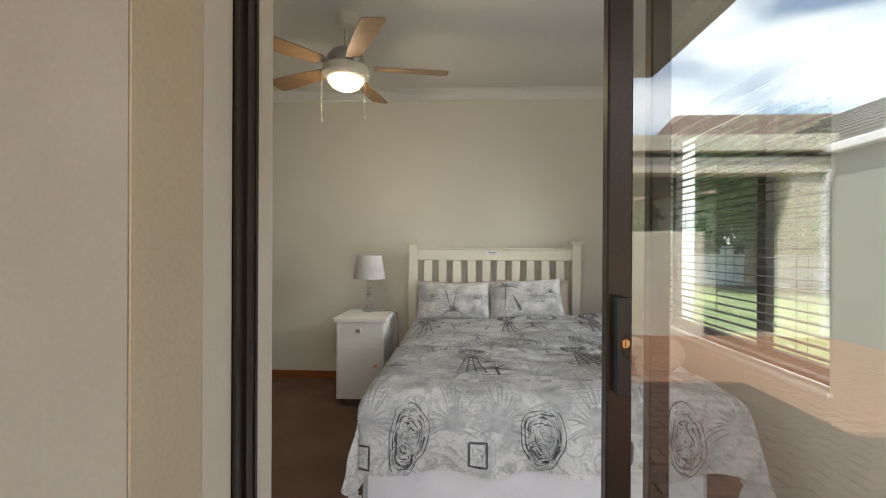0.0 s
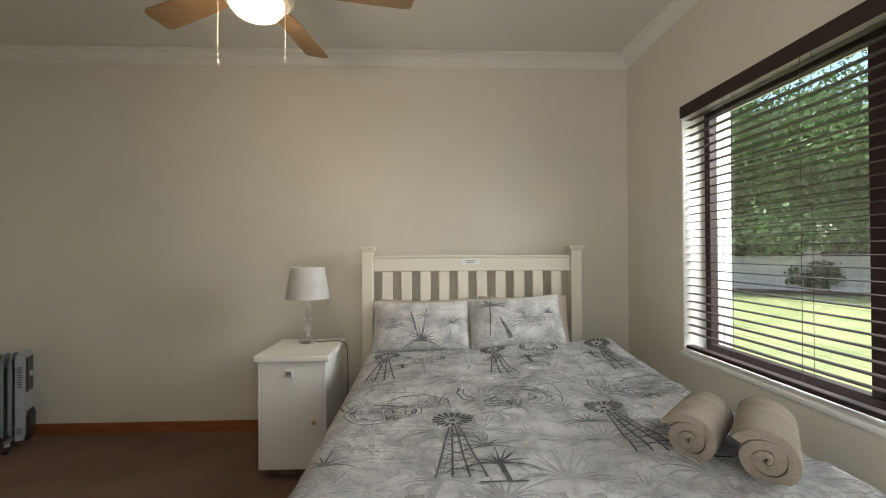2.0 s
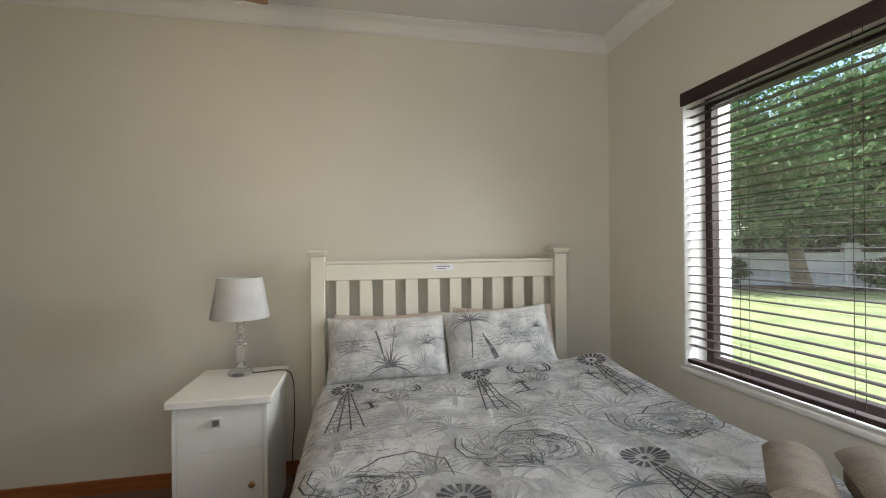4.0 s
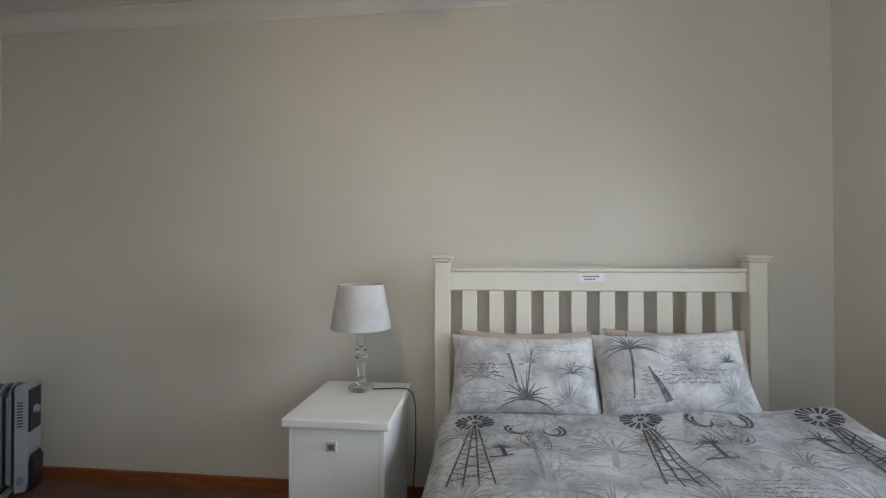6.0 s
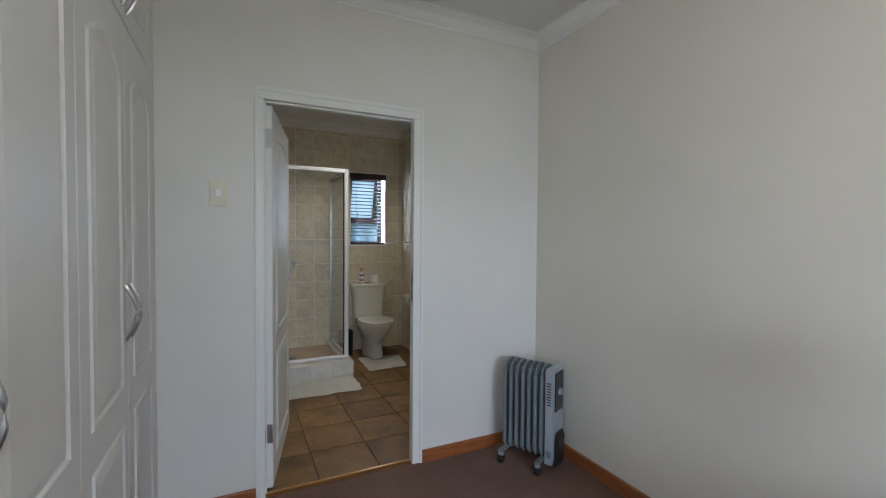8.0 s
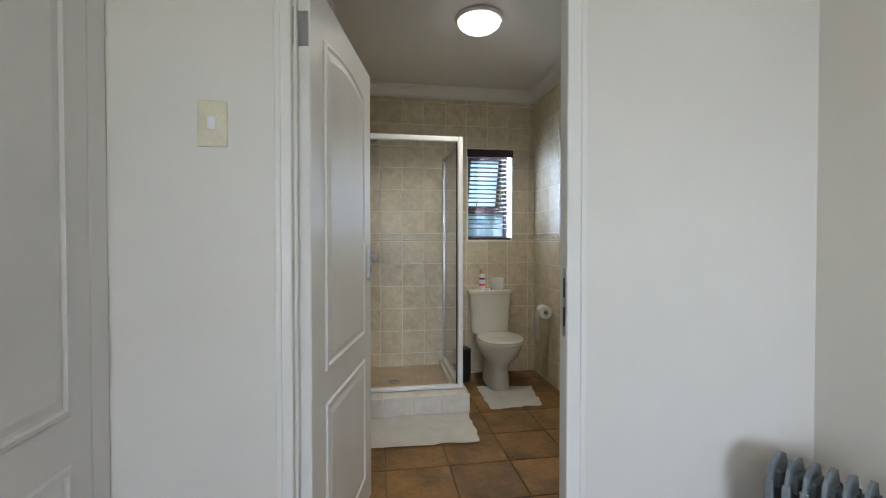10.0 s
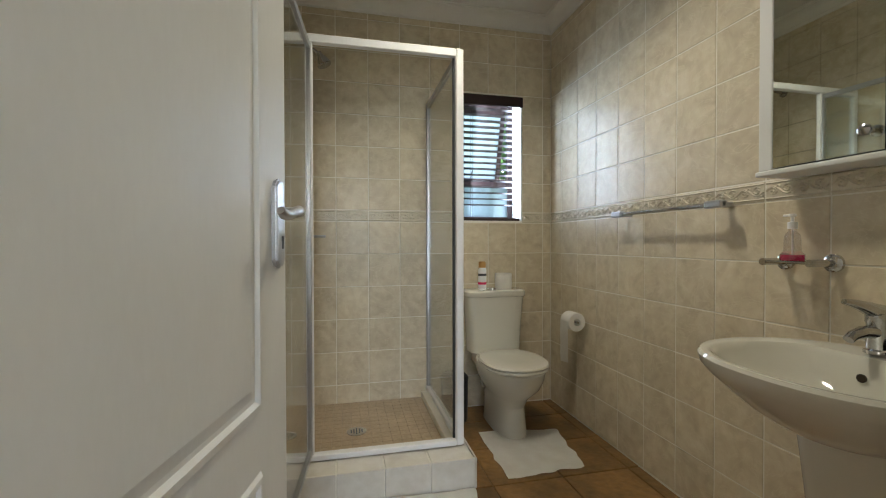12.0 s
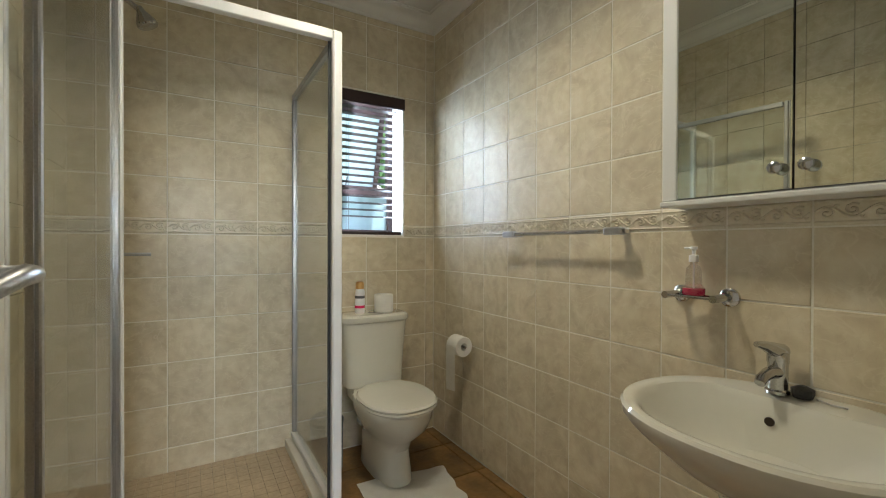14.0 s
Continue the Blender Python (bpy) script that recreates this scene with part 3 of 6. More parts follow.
part("key_slot", boxes((0.7403, 0.7427, 0.0972, 0.0977, 1.020, 1.032)), "black", slide)

# ---------------------------------------------------------------- bathroom doorway
fr = thing("door_2", (WX, 3.661, 0.0), "white painted panel door standing open into bathroom", "door", kind="structure")
FT = 0.046
JL, JR, JH = 0.038, 0.846, 2.022
part("jamb", boxes((-FT, 0.008, 0.0045, JL, FLOOR, JH), (-FT, -0.018, JL, JL + 0.010, 0, JH - 0.010), r=0.003), "white_wood", fr)
part("jamb", boxes((-FT, 0.008, JR, 0.8945, FLOOR, JH), r=0.003), "white_wood", fr)
part("head", boxes((-FT, 0.008, 0.0045, 0.8945, JH, 2.0655), (-FT, -0.018, JL, JR, JH - 0.010, JH), r=0.003), "white_wood", fr)
part("architrave", boxes((0.0, 0.014, -0.006, 0.010, FLOOR, 2.082), (0.0, 0.014, 0.889, 0.907, FLOOR, 2.082), (0.0, 0.014, 0.010, 0.889, 2.062, 2.082), r=0.002), "white_wood", fr)
sp = part("strike_plate", boxes((-0.016, 0.004, JR - 0.003, JR - 0.0003, 0.93, 1.14)), "satin", fr)
part("strike_slot", boxes((-0.012, 0.0, JR - 0.004, JR - 0.0031, 0.96, 1.02), (-0.012, 0.0, JR - 0.004, JR - 0.0031, 1.05, 1.11)), "black", sp)
part("threshold", boxes((-0.03, -0.012, JL, JR, -0.03, 0.003), r=0.002), "brass", fr)


def panel_door(name, parent, w, h, t, mats, panels, at=Matrix.Identity(4), arch=0.0, both=True):
    """A slab with framed panels: the moulding stands round each, the field is slightly raised. Width along +x, face at y = t."""
    bm = boxes((0, w, 0, t, 0, h), r=0.003)
    for x0, x1, z0, z1, top in panels:
        outl = [(x0, z0), (x1, z0)]
        if top:
            outl += [(x1 - (x1 - x0) * k / 10, z1 + top * math.sin(math.pi * k / 10)) for k in range(11)]
        else:
            outl += [(x1, z1), (x0, z1)]
        cx, cz = (x0 + x1) / 2, (z0 + z1) / 2
        for side in ((1, -1) if both else (1,)):
            y = t if side > 0 else 0.0
            steps = [(0.0, 0.0), (0.006, 0.006), (0.016, 0.007), (0.022, -0.0), (0.030, 0.0006), (0.05, 0.006)]
            rings = []
            for inset, out in steps:
                sx, sz = 1 - inset / ((x1 - x0) / 2), 1 - inset / ((z1 - z0) / 2)
                rings.append([bm.verts.new((cx + (x - cx) * sx, y + side * (out + 0.0004), cz + (z - cz) * sz)) for x, z in outl])
            for a, b in zip(rings, rings[1:]):
                for i in range(len(a)):
                    q = (a[i], a[(i + 1) % len(a)], b[(i + 1) % len(a)], b[i])
                    bm.faces.new(q if side < 0 else q[::-1])
            bm.faces.new(rings[-1] if side < 0 else rings[-1][::-1])
    bm.transform(at)
    return part(name, bm, mats, parent)


DOOR_TURN = 180 - 11.6
at = pose(-0.055, 0.041, 0.008, 0, 0, DOOR_TURN) @ pose(0, -0.04, 0)
leaf = panel_door("door_leaf", fr, 0.80, 2.0, 0.04, "white_wood", ((0.125, 0.668, 0.795, 1.86, 0.03), (0.125, 0.668, 0.14, 0.69, 0.0)), at)


def on_leaf(bm):
    bm.transform(at)
    return bm


hplate = prism([(0.742 + x, 1.119 + z) for x, z in ((-0.008, -0.084), (0.008, -0.084), (0.021, -0.070), (0.021, 0.070), (0.008, 0.084), (-0.008, 0.084), (-0.021, 0.070), (-0.021, -0.070))], -0.012, 0.0)
bmesh.ops.bevel(hplate, geom=list(hplate.edges), offset=0.004, segments=2, affect="EDGES")
part("handle_plate", on_leaf(hplate), "satin", leaf, "satin steel handle plate")
lev = tube([(0.748, 0.0, 1.142), (0.748, -0.040, 1.142)], 0.009, 12)
tube([(0.752, -0.044, 1.142), (0.735, -0.047, 1.143), (0.715, -0.047, 1.139), (0.69, -0.045, 1.132), (0.668, -0.043, 1.132), (0.655, -0.042, 1.138)], 0.009, 12, lev, (0.009, 0.010, 0.009, 0.0085, 0.0095, 0.007))
part("lever", on_leaf(lev), "satin", leaf, "satin steel lever handle", True)
part("keyhole", on_leaf(boxes((0.746, 0.752, -0.0135, -0.0115, 1.072, 1.086), (0.7445, 0.7535, -0.0135, -0.0115, 1.086, 1.096))), "black", leaf)
hp2 = boxes((0.71, 0.76, 0.04, 0.048, 1.02, 1.22), r=0.003)
part("handle_plate", on_leaf(hp2), "satin", leaf)
part("lever", on_leaf(tube([(0.735, 0.04, 1.143), (0.735, 0.088, 1.143), (0.725, 0.095, 1.143), (0.62, 0.095, 1.141)], 0.010, 8)), "satin", leaf)
for z in (0.24, 1.78):
    part("hinge_leaf", on_leaf(boxes((-0.003, 0.0015, 0.003, 0.037, z, z + 0.10), r=0.001)), "satin", leaf, "steel hinge plate on the door edge")
    h = part("hinge", boxes((-0.046, -0.012, JL + 0.0002, JL + 0.004, z, z + 0.10), r=0.001), "satin", fr, "steel butt hinge")
    part("hinge_pin", tube([(-0.05, 0.043, z - 0.003), (-0.05, 0.043, z + 0.103)], 0.005, 8), "satin", h)

sw = thing("light_switch", (WX, 3.495, 1.54), "cream plastic wall light switch", "light switch")
part("cover_plate", boxes((0.0, 0.008, -0.038, 0.038, -0.062, 0.062), r=0.003, seg=2), "cream_plastic", sw)
part("rocker", boxes((0.008, 0.013, -0.011, 0.011, -0.018, 0.018), r=0.002), "white_metal", sw)

# ---------------------------------------------------------------- wardrobe
ward = thing("wardrobe", (WX + 0.003, SY + 0.002, 0.0), "white built-in wardrobe with panelled doors", "wardrobe")
WD, WW = 0.825, 2.035
part("carcass", boxes((0, WW, 0, WD, FLOOR, CEIL - 0.09)), "white_panel", ward)
part("plinth", boxes((0, WW, WD, WD + 0.012, FLOOR, 0.07)), "white_panel", ward)
part("filler", boxes((0, 0.07, WD, WD + 0.02, 0.075, CEIL - 0.09), r=0.002), "white_panel", ward)


def bow(x, z0, z1):
    pts = [(x, WD + 0.02, z0)] + [(x, WD + 0.024 + 0.030 * math.sin(math.pi * k / 10), z0 + (z1 - z0) * k / 10) for k in range(11)] + [(x, WD + 0.02, z1)]
    bm = tube(pts, 0.0065, 8)
    return bm


for i in range(4):
    x0 = 0.072 + i * 0.49
    hx = x0 + (0.452 if i % 2 == 0 else 0.034)
    d = panel_door("door", ward, 0.486, 1.97, 0.02, "white_panel", ((0.075, 0.411, 0.75, 1.78, 0.07), (0.075, 0.411, 0.09, 0.64, 0.0)), pose(x0, WD, 0.075), both=False)
    part("handle", bow(hx, 0.985, 1.165), "satin", d, "bowed satin metal handle", True)
    u = panel_door("upper_door", ward, 0.486, 0.50, 0.02, "white_panel", ((0.075, 0.411, 0.08, 0.40, 0.04),), pose(x0, WD, 2.055), both=False)
    part("handle", bow(hx, 2.09, 2.27), "satin", u, "bowed satin metal handle", True)

# ---------------------------------------------------------------- bed
bed = thing("bed", (0.03, 4.2, 0.0), "cream painted slatted headboard bed with white base", "bed")


def bp(name, rows, mat="cream_wood", r=0.004, parent=bed, label=""):
    bm = bmesh.new()
    for x0, x1, y0, y1, z0, z1 in rows:
        box(bm, x0 - 0.03, x1 - 0.03, y0 - 4.2, y1 - 4.2, z0, z1, r=r)
    return part(name, bm, mat, parent, label)


HY = 5.215
for x0, x1 in ((-0.722, -0.646), (0.705, 0.781)):
    ps = bp("post", [(x0, x1, HY, HY + 0.075, FLOOR, 1.245)])
    bp("post_cap", [(x0 - 0.008, x1 + 0.008, HY - 0.01, HY + 0.085, 1.245, 1.258), (x0 - 0.014, x1 + 0.014, HY - 0.016, HY + 0.09, 1.258, 1.276)], parent=ps)
bp("top_rail", [(-0.646, 0.705, HY + 0.02, HY + 0.055, 1.106, 1.198)])
bp("rail_moulding", [(-0.646, 0.705, HY + 0.010, HY + 0.06, 1.198, 1.214)])
bp("lower_rail", [(-0.646, 0.705, HY + 0.02, HY + 0.055, 0.50, 0.60)])
for i in range(10):
    c = -0.553 + i * 0.1292
    bp("slat", [(c - 0.036, c + 0.036, HY + 0.028, HY + 0.046, 0.60, 1.106)], r=0.003)
bp("label_plate", [(-0.042, 0.08, HY + 0.0185, HY + 0.0198, 1.152, 1.19)], "white_metal", 0.0, label="small white printed notice")
for k, (z, a, b) in enumerate(((1.176, -0.02, 0.058), (1.163, -0.012, 0.05))):
    bp("print", [(a + j * 0.013, a + j * 0.013 + 0.009, HY + 0.0176, HY + 0.0184, z - 0.003, z + 0.003) for j in range(int((b - a) / 0.013))], "ink", 0.0)
bp("base", [(-0.655, 0.77, 3.235, 5.19, 0.06, 0.34)], "sheet", 0.03, label="white fabric bed base")
bp("mattress", [(-0.66, 0.78, 3.23, 5.19, 0.34, 0.575)], "sheet", 0.05, label="white sheeted mattress")
for x, y in ((-0.62, 3.33), (0.68, 3.33), (-0.62, 5.05), (0.68, 5.05)):
    part("foot", lathe([(0.02, FLOOR), (0.026, 0.06)], 12, (x - 0.03, y - 4.2, 0)), "black", bed)


def fold(u, half, r=0.075):
    """Cloth that lies flat to half, bends over an edge of radius r, and hangs: its way out, and its drop."""
    s, a = (1 if u >= 0 else -1), abs(u)
    if a < half:
        return u, 0.0
    q = a - half
    if q < r * math.pi / 2:
        return s * (half + r * math.sin(q / r)), r * (1 - math.cos(q / r))
    q -= r * math.pi / 2
    return s * (half + r + q * 0.04), r + q * 0.99


DCX, DTOP, DHEAD = 0.10, 0.610, 4.93


def cloth(u, v, lift=0.0):
    """A place on the duvet: u metres across from its middle, v metres down from its head end."""
    x, dx = fold(u, 0.690 if u < 0 else 0.725)
    y, dy = fold(v - 0.8, 0.875)
    if v < 0.8:
        y, dy = v - 0.8, 0.0
    drop = math.hypot(dx, dy) if dx and dy else dx + dy
    n1 = noise.noise(Vector((u * 2.1, v * 2.1, 0.3)))
    n2 = noise.noise(Vector((u * 6.5, v * 6.5, 4.0)))
    n3 = noise.noise(Vector((u * 1.2 + v * 9.0, v * 3.0 - u * 2.0, 8.0)))
    flat = 1.0 if drop < 0.03 else 0.25
    wave = 0.0 if drop < 0.05 else (drop - 0.05) * 0.12 * math.sin((v if dx > dy else u) * 17 + 2 * n1)
    puff = max(0.0, 1 - v / 0.62) ** 1.5 * (0.038 + 0.034 * max(-0.9, min(1.0, u / 0.7))) + 0.022 * max(0.0, min(1.0, u / 0.7))
    wr = abs(noise.noise(Vector((u * 5.0 + v * 2.2, v * 1.4 - u * 0.8, 2.0)))) + 0.6 * abs(noise.noise(Vector((u * 3.0 - v * 7.5, v * 2.5, 6.0))))
    z = DTOP + puff - 0.016 * wr * (1.0 if drop < 0.06 else 0.4) + 0.005 - drop + flat * (0.020 * n1 + 0.008 * n2 + 0.006 * n3) + 0.012 * math.cos(min(1.0, abs(u) / 0.8) * 1.5)
    out = wave + (0.010 * n2 if drop > 0.05 else 0)
    sx = math.copysign(1, u) if dx > 0.03 else 0
    sy = 1 if dy > 0.03 else 0
    z = max(z, 0.05)
    return Vector((DCX + x + sx * (out + lift * (drop > 0.06)), DHEAD - 0.8 - y - sy * (out + lift * (drop > 0.06)), z + lift))


def sheet_mesh(f, u0, u1, v0, v1, nu, nv):
    bm = bmesh.new()
    g = [[bm.verts.new(f(u0 + (u1 - u0) * i / nu, v0 + (v1 - v0) * j / nv)) for i in range(nu + 1)] for j in range(nv + 1)]
    for j in range(nv):
        for i in range(nu):
            bm.faces.new((g[j][i], g[j + 1][i], g[j + 1][i + 1], g[j][i + 1]))
    return bm


duvet = thing("duvet", (0, 0, 0), "grey and white printed cotton duvet spread on the bed", "duvet")
bm = sheet_mesh(cloth, -1.06, 1.11, 0.0, 2.03, 124, 118)
bmesh.ops.solidify(bm, geom=bm.faces, thickness=0.012)
part("cover", bm, "duvet", duvet, smooth=True)


class Ink:
    """Printed strokes and blots that lie on a cloth surface f(u, v, lift)."""

    def __init__(self, f, lift=0.0025):
        self.f, self.lift, self.bm = f, lift, bmesh.new()

    def stroke(self, pts, w, w2=None):
        w2 = w if w2 is None else w2
        fine = []
        for (a, b), (c, d) in zip(pts, pts[1:]):
            n = max(1, int(math.hypot(c - a, d - b) / 0.02))
            fine += [(a + (c - a) * k / n, b + (d - b) * k / n) for k in range(n)]
        fine.append(pts[-1])
        rows = []
        for i, (u, v) in enumerate(fine):
            p, q = fine[max(0, i - 1)], fine[min(len(fine) - 1, i + 1)]
            dx, dy = q[0] - p[0], q[1] - p[1]
            s = math.hypot(dx, dy) or 1
            h = (w + (w2 - w) * i / max(1, len(fine) - 1)) / 2
            rows.append((self.bm.verts.new(self.f(u - dy / s * h, v + dx / s * h, self.lift)), self.bm.verts.new(self.f(u + dy / s * h, v - dx / s * h, self.lift))))
        for a, b in zip(rows, rows[1:]):
            self.bm.faces.new((a[0], a[1], b[1], b[0]))

    def windmill(self, u, v, s, lean=0.0):
        for k in range(16):
            a = 2 * math.pi * k / 16
            c, d = math.cos(a), math.sin(a) * 0.8
            self.stroke([(u + c * s * 0.22, v + d * s * 0.22), (u + c * s * 0.55, v + d * s * 0.55)], s * 0.045, s * 0.125)
        self.stroke([(u - s * 0.07, v), (u + s * 0.07, v)], s * 0.12)
        foot = v + s * 3.05
        for e in (-0.42, -0.14, 0.14, 0.42):
            self.stroke([(u + e * 0.25 * s, v + 0.5 * s), (u + e * s * 1.25 + lean * s, foot)], s * 0.045)
        for k in range(1, 6):
            z = v + 0.5 * s + k * 0.41 * s
            wd = (0.10 + 0.42 * k / 6) * s
            o = lean * s * k / 6
            self.stroke([(u - wd + o, z), (u + wd + o, z + 0.3 * s)], s * 0.03)
            self.stroke([(u + wd + o, z), (u - wd + o, z + 0.3 * s)], s * 0.03)

    def tuft(self, u, v, s, n=13, wide=1.0, seed=1):
        rnd = random.Random(seed)
        for k in range(n):
            a = math.pi * (k + 0.5) / n + rnd.uniform(-0.1, 0.1)
            r = s * rnd.uniform(0.7, 1.1)
            c = math.cos(a) * wide
            pts = [(u + c * r * t, v - math.sin(a) * r * t + 0.5 * r * abs(c) * t * t) for t in (0, 0.35, 0.7, 1.0)]
            self.stroke(pts, s * 0.08, s * 0.012)

    def lines(self, u, v, w, rows, pitch=0.022, seed=1):
        rnd = random.Random(seed)
        for r in range(rows):
            x, end = u + rnd.uniform(0, 0.03), u + w - rnd.uniform(0, 0.12)
            while x < end:
                n = rnd.uniform(0.015, 0.05)
                z = v + r * pitch
                m = max(3, int(n / 0.0055))
                self.stroke([(x + n * q / m, z + rnd.uniform(-0.0045, 0.0045)) for q in range(m + 1)], rnd.uniform(0.0024, 0.0036))
                x += n + rnd.uniform(0.006, 0.014)

    def blot(self, u, v, a, b, seed=1, n=18, hatch=9):
        """A plain shaded patch: an uneven rounded outline filled with short bent sketch lines."""
        rnd = random.Random(seed)
        p1, p2, p3 = (rnd.uniform(0, 6.3) for _ in range(3))

        def edge(t):
            return 0.92 + 0.09 * math.sin(2 * t + p1) + 0.07 * math.sin(3 * t + p2) + 0.03 * math.sin(7 * t + p3)
        rim = [(u + a * edge(t) * math.cos(t), v + b * edge(t) * math.sin(t)) for t in (2 * math.pi * k / 36 for k in range(37))]
        cut_a, cut_b = sorted(rnd.sample(range(4, 33), 2))
        for piece in (rim[:cut_a], rim[cut_a + 2:cut_b], rim[cut_b + 1:]):
            if len(piece) > 2:
                self.stroke(piece, min(a, b) * 0.055, min(a, b) * 0.03)
        for k in range(hatch * 3):
            t, q = rnd.uniform(0, 2 * math.pi), rnd.random() ** 0.4 * 0.86
            ln = rnd.uniform(0.12, 0.42)
            w = min(a, b) * rnd.choice((0.02, 0.03, 0.03, 0.05, 0.09))
            pts = [(u + a * q * edge(t + d) * math.cos(t + d), v + b * q * edge(t + d) * math.sin(t + d)) for d in (-ln, -ln / 2, 0, ln / 2, ln)]
            self.stroke(pts, w, w * 0.3)

    def curl(self, u, v, s, turn=1):
        self.stroke([(u + turn * s * (1 - 0.45 * k / 9) * math.cos(2.2 + k * 0.45), v - s * (1 - 0.45 * k / 9) * math.sin(2.2 + k * 0.45)) for k in range(10)], s * 0.22, s * 0.06)

    def done(self, name, mat, parent, label):
        return part(name, self.bm, mat, parent, label)


def motif(name, pale, *calls):
    ink = Ink(cloth, 0.0014 if pale else 0.0026)
    for f, *a in calls:
        f(ink, *a)
    ink.done(name, ("ink", "ink_pale", "ink_mid")[int(pale)], duvet, "")


for u, v in ((-0.617, 0.10), (0.005, 0.08), (0.64, 0.06), (-0.29, 1.02), (0.31, 0.94)):
    motif("windmill_print", False, (Ink.windmill, u, v, 0.137))
for k, (u, v) in enumerate(((-0.40, 0.22), (0.27, 0.16))):
    motif("patch_print", False, (Ink.blot, u, v + 0.03, 0.055, 0.085, 20 + k, 20, 16), (Ink.blot, u + 0.01, v - 0.05, 0.03, 0.04, 25 + k, 14, 10),
          (Ink.curl, u - 0.055, v - 0.06, 0.055, 1), (Ink.curl, u + 0.065, v - 0.06, 0.055, -1), (Ink.curl, u - 0.05, v - 0.055, 0.04, 1), (Ink.curl, u + 0.06, v - 0.055, 0.04, -1))
for k, (u, v, a, b) in enumerate(((-0.56, 0.93, 0.16, 0.12), (-0.02, 0.82, 0.20, 0.13), (0.56, 0.76, 0.18, 0.12))):
    motif("patch_print", 2, (Ink.blot, u, v, a, b, 30 + k, 24, 24), (Ink.blot, u - a * 0.3, v + b * 0.2, a * 0.45, b * 0.6, 35 + k, 16, 14), (Ink.blot, u + a * 0.4, v - b * 0.1, a * 0.4, b * 0.5, 38 + k, 16, 12))
for k, (u, v) in enumerate(((-0.70, 0.86), (-0.22, 0.76), (0.38, 0.70))):
    motif("curl_print", False, (Ink.stroke, [(u - 0.02, v - 0.06), (u - 0.035, v + 0.0), (u - 0.01, v + 0.06), (u + 0.06, v + 0.09), (u + 0.13, v + 0.06)], 0.007, 0.004),
          (Ink.stroke, [(u + 0.0, v - 0.06), (u - 0.01, v), (u + 0.015, v + 0.045), (u + 0.07, v + 0.065)], 0.005, 0.003),
          (Ink.stroke, [(u + 0.13, v - 0.05), (u + 0.20, v - 0.11), (u + 0.31, v - 0.12), (u + 0.40, v - 0.05), (u + 0.41, v + 0.05)], 0.006, 0.004),
          (Ink.stroke, [(u + 0.16, v + 0.10), (u + 0.17, v + 0.16), (u + 0.185, v + 0.10), (u + 0.20, v + 0.17), (u + 0.22, v + 0.10)], 0.007, 0.004),
          (Ink.blot, u + 0.19, v + 0.0, 0.055, 0.05, 170 + k, 16, 9), (Ink.blot, u + 0.31, v - 0.02, 0.06, 0.07, 175 + k, 16, 8))
    motif("arch_print", 1, (Ink.stroke, [(u + 0.08 + 0.05 * math.cos(a * 0.35 - 0.3), v + 0.27 - 0.06 * math.sin(a * 0.35 - 0.3)) for a in range(12)], 0.022))
    motif("flower_print", 2, (Ink.tuft, u + 0.42, v + 0.32, 0.11, 11, 1.3, 180 + k))
    motif("flower_print", 2, (Ink.tuft, u + 0.02, v + 0.50, 0.13, 9, 0.8, 185 + k))
for k, (u, v, s) in enumerate(((-0.17, 1.36, 0.10), (0.45, 1.28, 0.10), (0.17, 0.26, 0.075), (-0.52, 0.30, 0.06), (0.55, 0.20, 0.075))):
    motif("plant_print", False, (Ink.tuft, u, v, s, 15, 1.15, 40 + k), (Ink.stroke, [(u, v), (u + 0.01, v + s)], 0.014), (Ink.stroke, [(u - s * 0.7, v + s), (u + s * 0.6, v + s * 1.02)], 0.007))
for k, u in enumerate((-0.55, -0.01, 0.54)):
    v = 1.89
    motif("patch_print", False, (Ink.blot, u, v, 0.085, 0.15, 50 + k, 22, 30), (Ink.blot, u - 0.02, v + 0.07, 0.05, 0.06, 55 + k, 14, 16), (Ink.blot, u + 0.03, v - 0.05, 0.04, 0.08, 58 + k, 14, 12))
    motif("script_print", True, (Ink.lines, u + 0.18, v - 0.20, 0.24, 8, 0.019, 60 + k))
for k, (u, v) in enumerate(((-0.27, 1.95), (-0.74, 1.97), (0.30, 1.95))):
    motif("stamp_print", False, (Ink.stroke, [(u - 0.035, v - 0.045), (u + 0.035, v - 0.045), (u + 0.035, v + 0.045), (u - 0.035, v + 0.045), (u - 0.035, v - 0.045)], 0.010), (Ink.blot, u, v, 0.025, 0.035, 70 + k, 12, 9))
for k, (u, v, w, n) in enumerate(((0.10, 0.45, 0.28, 6), (-0.66, 0.62, 0.26, 5), (0.62, 0.42, 0.24, 5), (-0.76, 1.60, 0.20, 7), (0.60, 1.2, 0.2, 5))):
    motif("script_print", 2 if v < 1 else 1, (Ink.lines, u, v, w, n, 0.022, 80 + k))
for k in range(45):
    rnd = random.Random(90 + k)
    u, v = -0.80 + (k % 9) * 0.20 + rnd.uniform(-0.06, 0.06), 0.30 + (k // 9) * 0.30 + rnd.uniform(-0.1, 0.1)
    motif("leaf_print", True, (Ink.tuft, u, v, rnd.uniform(0.12, 0.19), 14, rnd.uniform(0.6, 1.0), 100 + k), (Ink.stroke, [(u, v), (u + rnd.uniform(-0.03, 0.03), v + 0.1)], 0.02))
